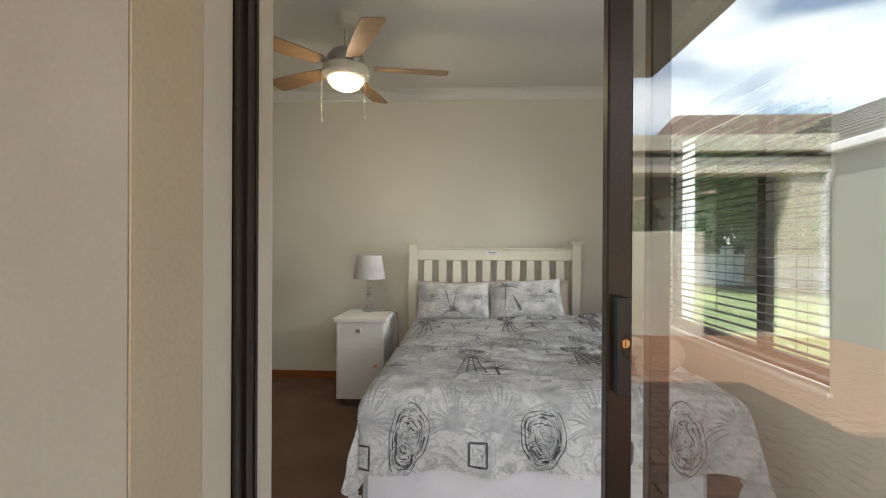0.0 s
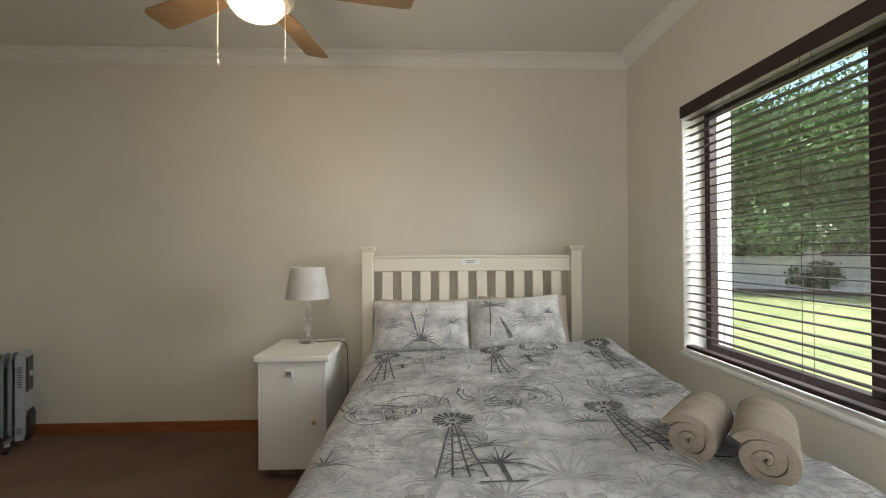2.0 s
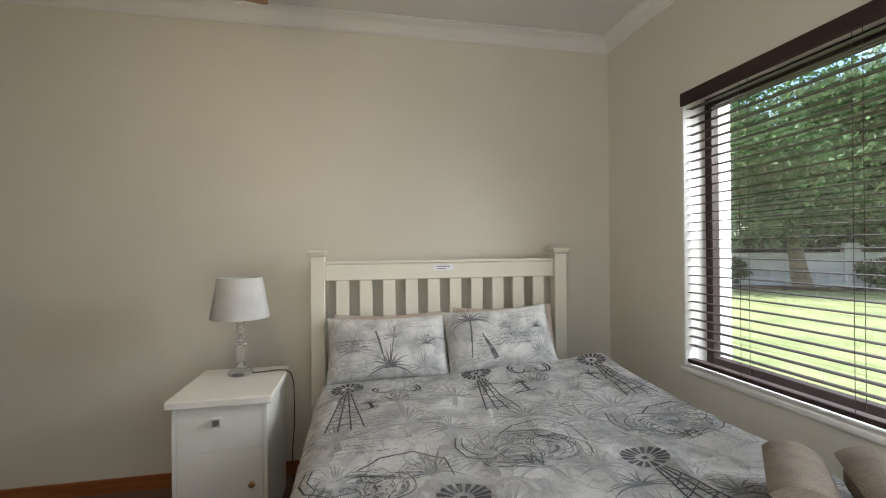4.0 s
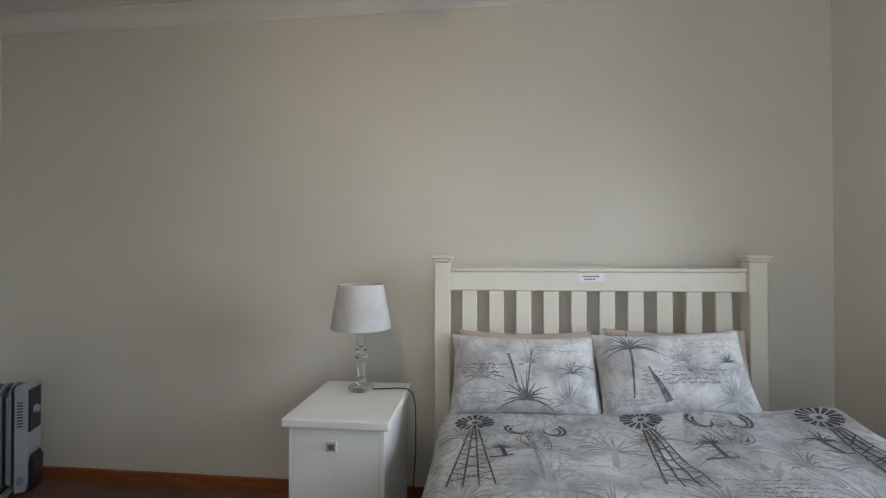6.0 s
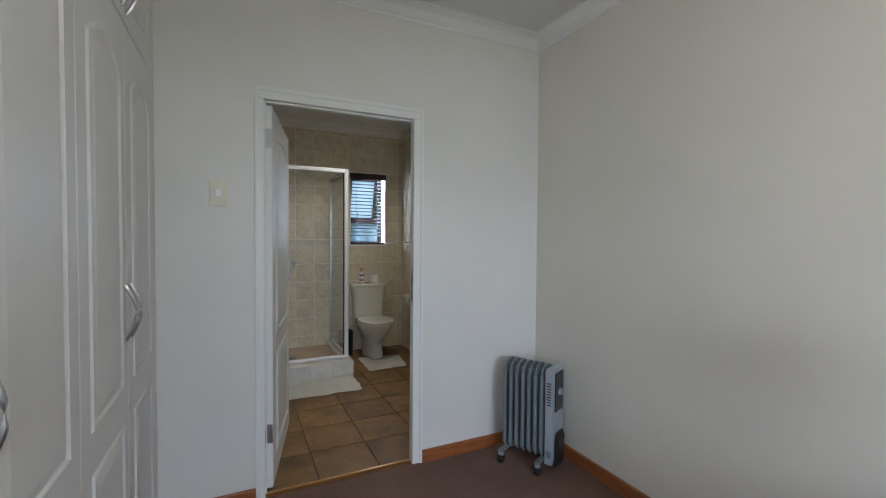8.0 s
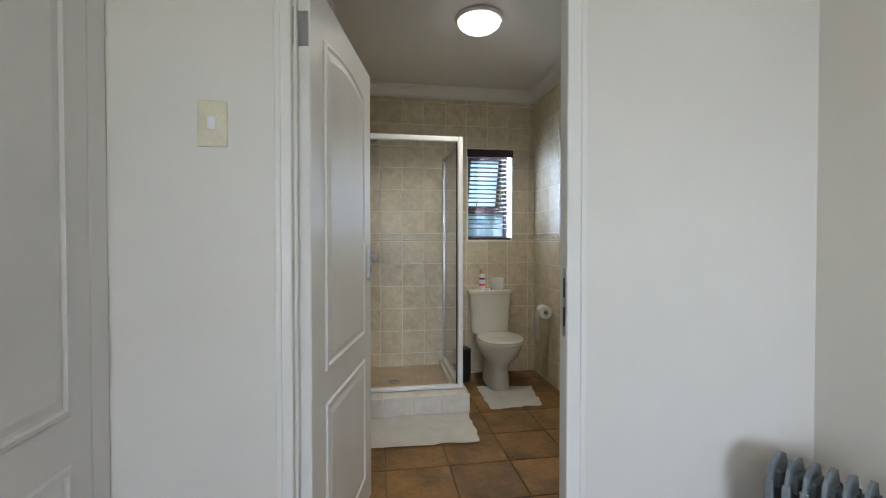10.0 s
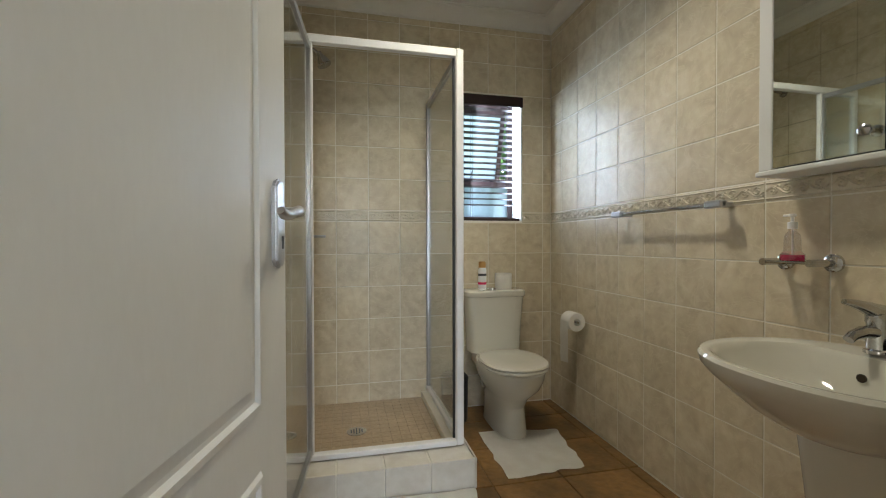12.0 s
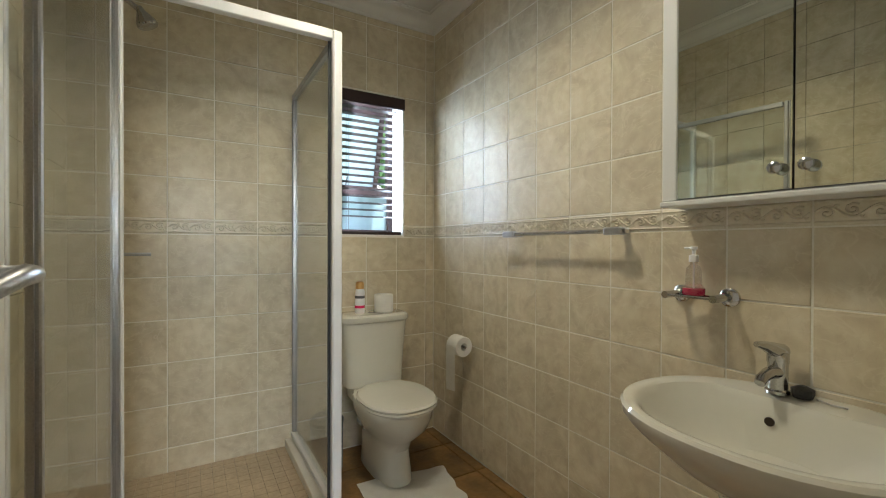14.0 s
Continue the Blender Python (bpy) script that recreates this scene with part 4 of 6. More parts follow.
for k, (u, v) in enumerate(((-0.62, 0.42), (-0.72, 1.22), (0.30, 1.12), (-0.42, 1.58), (0.08, 1.62), (0.56, 1.58), (-0.2, 0.62), (0.4, 0.60))):
    motif("script_print", True, (Ink.lines, u, v, 0.32, 6, 0.024, 120 + k))
for k, u in enumerate((-0.72, -0.36, -0.18, 0.20, 0.36, 0.75)):
    motif("leaf_print", True, (Ink.tuft, u, 1.86, 0.24, 18, 0.5, 140 + k), (Ink.tuft, u, 1.84, 0.14, 16, 1.0, 150 + k))
for k in range(15):
    motif("block_print", True, (Ink.stroke, [(-0.62 + 0.09 * k, 1.535 + (0.02 if k % 2 else 0)), (-0.57 + 0.09 * k, 1.535 + (0.02 if k % 2 else 0))], 0.034))


def pillow(name, cx, cy, cz, w, h, d, lean, mat, label, prints=(), roll=0.0, seed=1):
    """A soft pillow that leans back against the headboard."""
    p = thing(name, (cx, cy, cz), label, "pillow")
    m = pose(0, 0, 0, lean, 0, 0) @ pose(0, 0, 0, 0, roll, 0)

    def face(u, v, lift=0.0, side=-1):
        a, b = min(1.0, abs(u)), min(1.0, abs(v))
        edge = max(0.0, (1 - a ** 2.6)) ** 0.5 * max(0.0, (1 - b ** 2.6)) ** 0.5
        pinch = 1 - 0.05 * (1 - (1 - a) * 0) * (b ** 2) * (1 - a ** 2) - 0.0
        wr = 0.05 * noise.noise(Vector((u * 2.2 + seed, v * 2.2, seed))) + 0.03 * noise.noise(Vector((u * 7, v * 7 + seed, 1)))
        y = side * (d / 2 * edge * (1 + wr * 3) + 0.003 + lift)
        return m @ Vector((u * w / 2 * (1 - 0.04 * (1 - b ** 2)), y, v * h / 2 * (1 - 0.05 * (1 - a ** 2)) * pinch))
    n = 26
    bm = bmesh.new()
    g = {}
    for s in (-1, 1):
        for j in range(n + 1):
            for i in range(n + 1):
                g[s, i, j] = bm.verts.new(face(-1 + 2 * i / n, -1 + 2 * j / n, 0.0, s))
        for j in range(n):
            for i in range(n):
                q = (g[s, i, j], g[s, i + 1, j], g[s, i + 1, j + 1], g[s, i, j + 1])
                bm.faces.new(q if s < 0 else q[::-1])
    rim = [(i, 0) for i in range(n)] + [(n, j) for j in range(n)] + [(i, n) for i in range(n, 0, -1)] + [(0, j) for j in range(n, 0, -1)]
    for a, b in zip(rim, rim[1:] + rim[:1]):
        bm.faces.new((g[-1, *a], g[1, *a], g[1, *b], g[-1, *b]))
    part("cover", bm, mat, p, smooth=True)
    if prints:
        for kind, *args in prints:
            ink = Ink(lambda u, v, lift: face(u / (w / 2), -v / (h / 2), lift), 0.002)
            shade_of = "ink_pale" if kind.startswith("pale") else "ink_mid"
            if kind in ("tuft", "pale_tuft"):
                ink.tuft(*args)
            elif kind in ("lines", "pale_lines"):
                ink.lines(*args)
            else:
                ink.stroke(*args)
            ink.done("print", shade_of, p, "")
    return p


pillow("pillow", -0.30, 5.13, 0.755, 0.60, 0.36, 0.13, -16, "beige_cloth", "beige cotton pillow behind a printed one", seed=5)
pillow("pillow", 0.36, 5.13, 0.765, 0.60, 0.37, 0.13, -16, "beige_cloth", "beige cotton pillow behind a printed one", seed=6)
pillow("pillow", -0.315, 4.99, 0.775, 0.615, 0.335, 0.15, -24, "pillow", "grey printed cotton pillow against the headboard",
       (("pale_tuft", -0.18, 0.02, 0.13, 14, 0.9, 21), ("pale_tuft", 0.17, 0.12, 0.12, 14, 0.9, 22), ("pale_lines", -0.26, 0.07, 0.22, 4, 0.018, 23), ("pale_lines", 0.02, -0.13, 0.24, 3, 0.018, 24), ("pale_tuft", 0.02, -0.04, 0.09, 13, 1.0, 25), ("tuft", 0.0, 0.11, 0.13, 12, 1.0, 3), ("lines", -0.27, -0.03, 0.26, 4, 0.016, 4), ("stroke", [(0.0, 0.1), (0.03, -0.10)], 0.008, 0.004), ("stroke", [(-0.02, 0.1), (-0.07, -0.08)], 0.006, 0.012),
        ("lines", 0.19, -0.06, 0.10, 4, 0.016, 8), ("tuft", 0.19, -0.0, 0.07, 12, 1.0, 5)), 0, 2)
pillow("pillow", 0.275, 4.985, 0.795, 0.60, 0.345, 0.16, -26, "pillow", "grey printed cotton pillow against the headboard",
       (("pale_tuft", 0.05, 0.02, 0.13, 14, 0.9, 21), ("pale_tuft", 0.19, 0.12, 0.12, 14, 0.9, 22), ("pale_lines", -0.26, 0.07, 0.22, 4, 0.018, 23), ("pale_lines", 0.02, -0.13, 0.24, 3, 0.018, 24), ("pale_tuft", 0.02, -0.04, 0.09, 13, 1.0, 25), ("tuft", -0.17, -0.10, 0.11, 12, 1.2, 6), ("stroke", [(-0.17, -0.1), (-0.19, 0.10)], 0.010, 0.006), ("lines", -0.16, 0.0, 0.36, 4, 0.016, 7), ("stroke", [(-0.12, -0.02), (-0.06, 0.12)], 0.008, 0.03),
        ("tuft", 0.20, -0.03, 0.06, 12, 1.0, 9)), -3, 3)


def towel_roll(name, front, back, r, label):
    """A towel wound up: one long folded strip in a spiral, with soft ends."""
    a, b = Vector(front), Vector(back)
    d = b - a
    ln = d.length
    t = thing(name, tuple(a), label, "towel", "rolled towels on the bed", math.degrees(math.atan2(d.y, d.x)) - 90)
    turns, n, th = 2.6, 100, r * 0.335
    outer, inner = [], []
    for i in range(n + 1):
        q = i / n
        ang = q * turns * 2 * math.pi - 1.2
        rad = r * 0.14 + (r * 0.86 - r * 0.0) * q
        wob = 1 + 0.03 * math.sin(ang * 1.7 + 1)
        outer.append((rad * wob, ang))
        inner.append((max(0.003, rad * wob - th), ang))
    bm = bmesh.new()
    secs = []
    ys = [0, 0.004, 0.014, ln * 0.35, ln * 0.7, ln - 0.014, ln - 0.004, ln]
    ins = [0.16, 0.05, 0.0, -0.02, 0.0, 0.0, 0.05, 0.16]
    for y, s in zip(ys, ins):
        ro = [bm.verts.new(((rad - th * s * 0.5) * math.cos(g), y + 0.006 * math.sin(g * 2.0) * (1 if y < ln / 2 else -1), r + (rad - th * s * 0.5) * math.sin(g) * 0.94)) for rad, g in outer]
        ri = [bm.verts.new(((rad + th * s * 0.5) * math.cos(g), y + 0.006 * math.sin(g * 2.0) * (1 if y < ln / 2 else -1), r + (rad + th * s * 0.5) * math.sin(g) * 0.94)) for rad, g in inner]
        secs.append((ro, ri))
    for (o0, i0), (o1, i1) in zip(secs, secs[1:]):
        for k in range(n):
            bm.faces.new((o0[k], o0[k + 1], o1[k + 1], o1[k]))
            bm.faces.new((i0[k], i1[k], i1[k + 1], i0[k + 1]))
        bm.faces.new((o0[n], i0[n], i1[n], o1[n]))
        bm.faces.new((o0[0], o1[0], i1[0], i0[0]))
    for ro, ri in (secs[0], secs[-1]):
        for k in range(n):
            bm.faces.new((ro[k], ri[k], ri[k + 1], ro[k + 1]))
    bmesh.ops.recalc_face_normals(bm, faces=bm.faces)
    part("rolled_cloth", bm, "towel", t, smooth=True)
    return t


towel_roll("rolled_towel", (0.475, 3.545, 0.606), (0.668, 3.735, 0.608), 0.082, "beige towelling bath towel rolled up on the bed")
towel_roll("rolled_towel", (0.592, 3.405, 0.606), (0.795, 3.645, 0.608), 0.087, "thick beige bath towel rolled up on the bed")

# ---------------------------------------------------------------- nightstand and lamp
ns = thing("nightstand", (-1.036, 4.94, 0.0), "cream painted nightstand with drawer and door", "nightstand")
part("top", boxes((-0.200, 0.213, -0.243, 0.237, 0.636, 0.670), r=0.006, seg=2), "white_wood", ns)
for x0, x1 in ((-0.178, -0.16), (0.172, 0.19)):
    part("side_panel", boxes((x0, x1, -0.225, 0.225, 0.042, 0.636), r=0.002), "white_wood", ns)
part("back_panel", boxes((-0.16, 0.172, 0.21, 0.225, 0.042, 0.636)), "white_wood", ns)
part("bottom_panel", boxes((-0.16, 0.172, -0.205, 0.21, 0.042, 0.056)), "white_wood", ns)
# added filler; its dark bark colour paints the shade under the body
part("plinth", boxes((-0.13, 0.142, -0.16, 0.18, FLOOR, 0.042)), "bark", ns, "recessed filler coloured dark as the shadow gap")
part("divider", boxes((-0.16, 0.172, -0.205, 0.21, 0.44, 0.455)), "white_wood", ns)
dr = part("drawer", boxes((-0.159, 0.171, -0.225, -0.206, 0.4494, 0.635), r=0.001), "white_wood", ns)
dd = part("door", boxes((-0.159, 0.171, -0.225, -0.206, 0.043, 0.449), r=0.001), "white_wood", ns)
kn = part("knob", boxes((-0.024, 0.018, -0.246, -0.238, 0.554, 0.596), (-0.010, 0.004, -0.238, -0.225, 0.568, 0.582), r=0.003), "shade", dr, "square silver knob with clear centre")
part("knob_centre", boxes((-0.016, 0.010, -0.250, -0.2461, 0.562, 0.588), r=0.0015), "satin", kn)
part("knob", lathe([(0.006, -0.225), (0.006, -0.236), (0.012, -0.240), (0.012, -0.247), (0.004, -0.250)], 14, (0.13, 0, 0.305), axis="y"), "brass", dd, "small round brass knob", True)

tl = thing("table_lamp", (-1.036, 5.055, 0.670), "table lamp with crystal stem and grey fabric shade", "table lamp")
part("base", lathe([(0.05, 0.0), (0.058, 0.004), (0.058, 0.016), (0.05, 0.022), (0.02, 0.026)], 24), "clear_glass", tl, "clear glass foot", True)
stem = [(0.016, 0.026), (0.022, 0.034), (0.017, 0.05), (0.012, 0.062), (0.016, 0.10), (0.018, 0.128), (0.009, 0.135), (0.024, 0.146), (0.024, 0.152), (0.009, 0.163),
        (0.009, 0.166), (0.022, 0.178), (0.022, 0.184), (0.009, 0.195), (0.018, 0.205), (0.014, 0.25), (0.018, 0.262), (0.01, 0.272)]
part("stem", lathe([(r * 1.2, h) for r, h in stem], 12), "crystal", tl, "faceted clear crystal stem")
part("socket", lathe([(0.018, 0.266), (0.018, 0.31), (0.014, 0.32)], 16), "satin", tl)
shade = bmesh.new()
rings = [[shade.verts.new((r * math.cos(2 * math.pi * i / 40), r * math.sin(2 * math.pi * i / 40), h)) for i in range(40)]
         for r, h in ((0.134, 0.279), (0.1355, 0.283), (0.103, 0.474), (0.1015, 0.477), (0.0995, 0.475), (0.131, 0.281))]
for a, b in zip(rings, rings[1:] + rings[:1]):
    for i in range(40):
        shade.faces.new((a[i], a[(i + 1) % 40], b[(i + 1) % 40], b[i]))
part("shade", shade, "shade", tl, "tapered silver-grey fabric shade", True)
part("shade_ring", boxes((-0.10, 0.10, -0.0015, 0.0015, 0.43, 0.433), (-0.0015, 0.0015, -0.10, 0.10, 0.43, 0.433)), "satin", tl)
part("bulb", lathe([(0.012, 0.32), (0.03, 0.36), (0.028, 0.385), (0.006, 0.40)], 14), "paper", tl, smooth=True)
part("cord", tube([(0.055, 0.0, 0.005), (0.10, 0.012, 0.004), (0.16, 0.02, 0.006), (0.205, 0.02, 0.004), (0.232, 0.018, -0.012), (0.246, 0.01, -0.06), (0.25, 0.0, -0.16), (0.246, 0.02, -0.28), (0.225, 0.08, -0.45), (0.22, 0.15, -0.62)], 0.003, 6), "black", tl, "thin black flex")

# ---------------------------------------------------------------- ceiling fan
fan = thing("ceiling_fan", (-0.975, 4.1, 2.345), "cream ceiling fan with five pale wooden blades, lamp lit", "ceiling fan")
part("canopy", lathe([(0.035, 0.225), (0.062, 0.24), (0.066, 0.29), (0.066, CEIL - 2.3452)], 24), "fan_cream", fan, smooth=True)
part("rod", lathe([(0.012, 0.09), (0.012, 0.23)], 12), "fan_cream", fan)
part("motor", lathe([(0.05, 0.10), (0.09, 0.085), (0.115, 0.05), (0.115, 0.02), (0.10, 0.0)], 32), "satin", fan, "grey motor housing", True)
part("light_ring", lathe([(0.10, -0.002), (0.14, -0.012), (0.146, -0.035), (0.146, -0.06), (0.128, -0.078), (0.110, -0.08)], 36), "fan_cream", fan, "cream light kit ring", True)
part("bowl", lathe([(0.112, -0.079), (0.108, -0.10), (0.088, -0.125), (0.055, -0.142), (0.008, -0.15)], 32), "bowl", fan, "lit frosted glass bowl", True)
for x, y in ((-0.143, -0.03), (0.135, -0.06)):
    ch = part("pull_chain", tube([(x, y, -0.05), (x, y, -0.33)], 0.0016, 5), "fan_cream", fan)
    part("pull_bob", lathe([(0.002, 0.0), (0.006, -0.006), (0.006, -0.018), (0.003, -0.024)], 8, (x, y, -0.33)), "fan_cream", ch)
for k in range(5):
    m = pose(0, 0, -0.008, 0, 0, 10 + 72 * k) @ pose(0, 0, 0, 11, 0, 0)
    bm = bmesh.new()
    outl = [(0.17, -0.042), (0.30, -0.056), (0.50, -0.066), (0.615, -0.068), (0.636, -0.06), (0.645, -0.04), (0.645, 0.04), (0.636, 0.06), (0.615, 0.068), (0.50, 0.066), (0.30, 0.056), (0.17, 0.042)]
    a = [bm.verts.new((x, y, -0.003)) for x, y in outl]
    b = [bm.verts.new((x, y, 0.003)) for x, y in outl]
    bm.faces.new(a[::-1])
    bm.faces.new(b)
    for i in range(len(a)):
        bm.faces.new((a[i], a[(i + 1) % len(a)], b[(i + 1) % len(a)], b[i]))
    bm.transform(m)
    bl = part("blade", bm, "fan_wood", fan, "pale oak blade")
    br = boxes((0.105, 0.20, -0.022, 0.022, 0.0035, 0.008), (0.18, 0.23, -0.034, 0.034, 0.0035, 0.007))
    br.transform(m)
    part("bracket", br, "satin", bl)

# ---------------------------------------------------------------- oil heater
oh = thing("oil_heater", (-3.06, 5.165, FLOOR), "grey oil-filled column heater on castors", "heater", rz=27)
for i in range(7):
    x = -0.137 + i * 0.0395
    outl = [(-0.072, 0.11), (-0.055, 0.085), (0.055, 0.085), (0.072, 0.11), (0.075, 0.56), (0.055, 0.60), (0.02, 0.615), (-0.02, 0.615), (-0.055, 0.60), (-0.075, 0.56)]
    bm = prism(outl, -0.0045, 0.0045)
    for q in ((0.105, 0.15), (0.52, 0.575)):
        box(bm, -0.03, 0.03, -0.02, 0.02, *q, r=0.006)
    bmesh.ops.rotate(bm, verts=bm.verts, cent=(0, 0, 0), matrix=Matrix.Rotation(radians(90), 3, "Z"))
    for s in (-1, 1):
        box(bm, -0.010, 0.010, s * 0.074 - 0.006, s * 0.074 + 0.006, 0.11, 0.56, r=0.003)
    bmesh.ops.translate(bm, verts=bm.verts, vec=(x, 0, 0))
    part("fin", bm, "heater", oh)
cb = part("control_box", prism([(0.172, 0.06), (0.212, 0.06), (0.218, 0.10), (0.218, 0.585), (0.210, 0.605), (0.195, 0.615), (0.180, 0.612), (0.172, 0.60)], -0.078, 0.078), "heater_pale", oh, "pale grey control box")
part("control_panel", boxes((0.218, 0.226, -0.055, 0.055, 0.36, 0.585), r=0.003), "black", cb, "black control panel")
z = 0.47
part("dial", lathe([(0.022, 0.226), (0.019, 0.240), (0.004, 0.241)], 16, (0, 0, z), axis="x"), "heater_pale", cb)
for k in range(9):
    part("vent", boxes((0.182, 0.206, -0.0795, -0.0775, 0.40 + k * 0.0155, 0.406 + k * 0.0155)), "black", cb)
part("rating_label", boxes((0.180, 0.209, -0.0792, -0.0778, 0.10, 0.14)), "heater", cb)
part("flex_store", prism([(0.19, 0.05), (0.235, 0.05), (0.24, 0.2), (0.226, 0.24), (0.219, 0.2)], -0.05, 0.05), "black", cb, "black flex holder")
cb.location.x = -0.047
for x in (-0.135, 0.10):
    part("foot_bar", boxes((x - 0.016, x + 0.016, -0.13, 0.13, 0.068, 0.082), r=0.004), "heater", oh)
    for s in (-1, 1):
        c = part("castor", lathe([(0.024, -0.012), (0.027, -0.006), (0.027, 0.006), (0.024, 0.012)], 18, (x, s * 0.115, 0.027), axis="x"), "black", oh, "black castor", True)
        part("castor_cover", lathe([(0.014, 0.046), (0.017, 0.054), (0.014, 0.064), (0.006, 0.069)], 14, (x, s * 0.115, 0.0)), "heater_pale", c, smooth=True)

# ---------------------------------------------------------------- bathroom things
lt = thing("bathroom_ceiling_light", (-4.72, 4.57, BCEIL), "round opal ceiling light, lit", "ceiling light")
part("rim", lathe([(0.145, 0.0), (0.15, -0.012), (0.14, -0.024), (0.11, -0.026)], 36), "white_metal", lt, smooth=True)
part("diffuser", lathe([(0.132, -0.022), (0.128, -0.045), (0.10, -0.068), (0.055, -0.082), (0.008, -0.086)], 36), "bath_bowl", lt, "lit opal glass bowl", True)

# window and blind
bw = thing("window_2", (BX0 - 0.16, VY0, VZ0), "dark brown bathroom window with opened top sash", "window", kind="structure")
vl, vh = VY1 - VY0, VZ1 - VZ0
for y0, y1, z0, z1 in ((0, 0.04, 0, vh), (vl - 0.04, vl, 0, vh), (0.04, vl - 0.04, 0, 0.04), (0.04, vl - 0.04, vh - 0.04, vh), (0.04, vl - 0.04, 0.26, 0.31)):
    part("window_frame", boxes((-0.045, 0.0, y0, y1, z0, z1), r=0.003), "blind", bw)
part("pane", boxes((-0.024, -0.02, 0.04, vl - 0.04, 0.04, 0.26)), "frosted", bw)
sash = bmesh.new()
for y0, y1, z0, z1 in ((0.045, 0.075, -0.52, 0), (vl - 0.075, vl - 0.045, -0.52, 0), (0.075, vl - 0.075, -0.52, -0.49), (0.075, vl - 0.075, -0.03, 0)):
    box(sash, -0.03, -0.002, y0, y1, z0, z1)
sm = pose(-0.03, 0, vh - 0.045, 0, 16, 0)
sash.transform(sm)
sa = part("sash", sash, "blind", bw, "opened top-hung sash")
pg = boxes((-0.018, -0.014, 0.075, vl - 0.075, -0.49, -0.03))
pg.transform(sm)
part("pane", pg, "frosted", sa)
part("stay", tube([(-0.02, 0.12, 0.32), (-0.05, 0.14, 0.37), (-0.10, 0.16, 0.40)], 0.004, 6), "black", bw)
part("reveal", boxes((0.0, 0.152, 0.0005, 0.006, 0, vh), (0.0, 0.152, vl - 0.006, vl - 0.0005, 0, vh), (0.0, 0.152, 0.006, vl - 0.006, -0.001, 0.006), (0.0, 0.152, 0.006, vl - 0.006, vh - 0.006, vh)), "cornice", bw)
venetian("bathroom_blind", (BX0 - 0.004, VY0 + 0.008, VZ1 - 0.006), "y", vl - 0.016, vh - 0.012, 0.0405, 0.042, "dark mahogany wooden venetian blind in bathroom window", flip=-1, tilt=7, cords=(0.18, 0.82))

# shower
sh = thing("shower_enclosure", (-5.19, 4.55, 0.0), "white framed glass shower enclosure with open door", "shower")


def sp_(name, x0, x1, y0, y1, z0, z1, mat, r=0.003, parent=None, label=""):
    return part(name, boxes((x0 + 5.19, x1 + 5.19, y0 - 4.55, y1 - 4.55, z0, z1), r=r), mat, parent or sh, label)


structure("shower_kerb", boxes((-5.25, -5.062, BY0 - 0.004, 4.579, -0.01, 0.128), (BX0 - 0.004, -5.25, 4.50, 4.579, -0.01, 0.128), r=0.003), "grout", "raised kerb of the shower")
sp_("corner_post", -5.212, -5.172, 4.524, 4.561, 0.143, 1.995, "white_metal", 0.006)
sp_("seal", -5.208, -5.2, 4.514, 4.524, 0.165, 1.965, "rubber", 0.0)
sp_("head_rail", -5.208, -5.176, BY0 + 0.002, 4.524, 1.958, 1.995, "white_metal")
sp_("sill_rail", -5.212, -5.172, BY0 + 0.002, 4.524, 0.143, 0.168, "white_metal")
sp_("hinge_post", -5.205, -5.177, 3.855, 3.885, 0.168, 1.958, "white_metal", 0.004)
sp_("wall_post", -5.205, -5.177, BY0 + 0.002, BY0 + 0.03, 0.168, 1.958, "white_metal")
sp_("fixed_pane", -5.194, -5.189, BY0 + 0.03, 3.855, 0.168, 1.958, "pane", 0.0).visible_shadow = False
sp_("side_head_rail", BX0 + 0.002, -5.212, 4.534, 4.562, 1.962, 1.99, "satin")
sp_("side_sill_rail", BX0 + 0.002, -5.212, 4.53, 4.566, 0.143, 0.166, "white_metal")
sp_("side_wall_post", BX0 + 0.002, BX0 + 0.026, 4.534, 4.562, 0.166, 1.962, "satin")
sp_("side_pane", BX0 + 0.026, -5.212, 4.545, 4.55, 0.166, 1.962, "pane", 0.0).visible_shadow = False
dm = pose(0.0, 3.868 - 4.55, 0, 0, 0, -4.2)
sd = boxes((0.0, 0.022, -0.012, 0.012, 0.172, 1.95), (0.594, 0.612, -0.012, 0.012, 0.172, 1.95), (0.022, 0.588, -0.012, 0.012, 1.925, 1.95), (0.022, 0.588, -0.012, 0.012, 0.172, 0.197), r=0.003)
sd.transform(dm)
sdo = part("shower_door", sd, "satin", sh, "open pivoting shower door")
gp = boxes((0.022, 0.588, -0.003, 0.002, 0.197, 1.925))
gp.transform(dm)
part("pane", gp, "pane", sdo).visible_shadow = False
sl = boxes((0.613, 0.618, -0.004, 0.004, 0.172, 1.95))
sl.transform(dm)
part("seal", sl, "satin", sdo)

structure("shower_tray_bed", boxes((BX0 - 0.004, -5.25, BY0 - 0.004, 4.50, -0.01, 0.085)), "dark_grout", "grout bed under shower floor mosaic")
dn = thing("shower_drain", (-5.55, 4.075, 0.0915), "round chrome shower drain grate", "drain")
part("grate", lathe([(0.052, 0.0), (0.052, 0.003), (0.044, 0.0045), (0.004, 0.0045)], 24), "chrome", dn)
for k in range(-2, 3):
    part("slot", boxes((-0.032 + abs(k) * 0.006, 0.032 - abs(k) * 0.006, k * 0.014 - 0.003, k * 0.014 + 0.003, 0.0046, 0.0052)), "black", dn)
hd = thing("shower_fitting", (-5.62, BY0, 2.13), "chrome shower rose on a short wall arm", "shower")
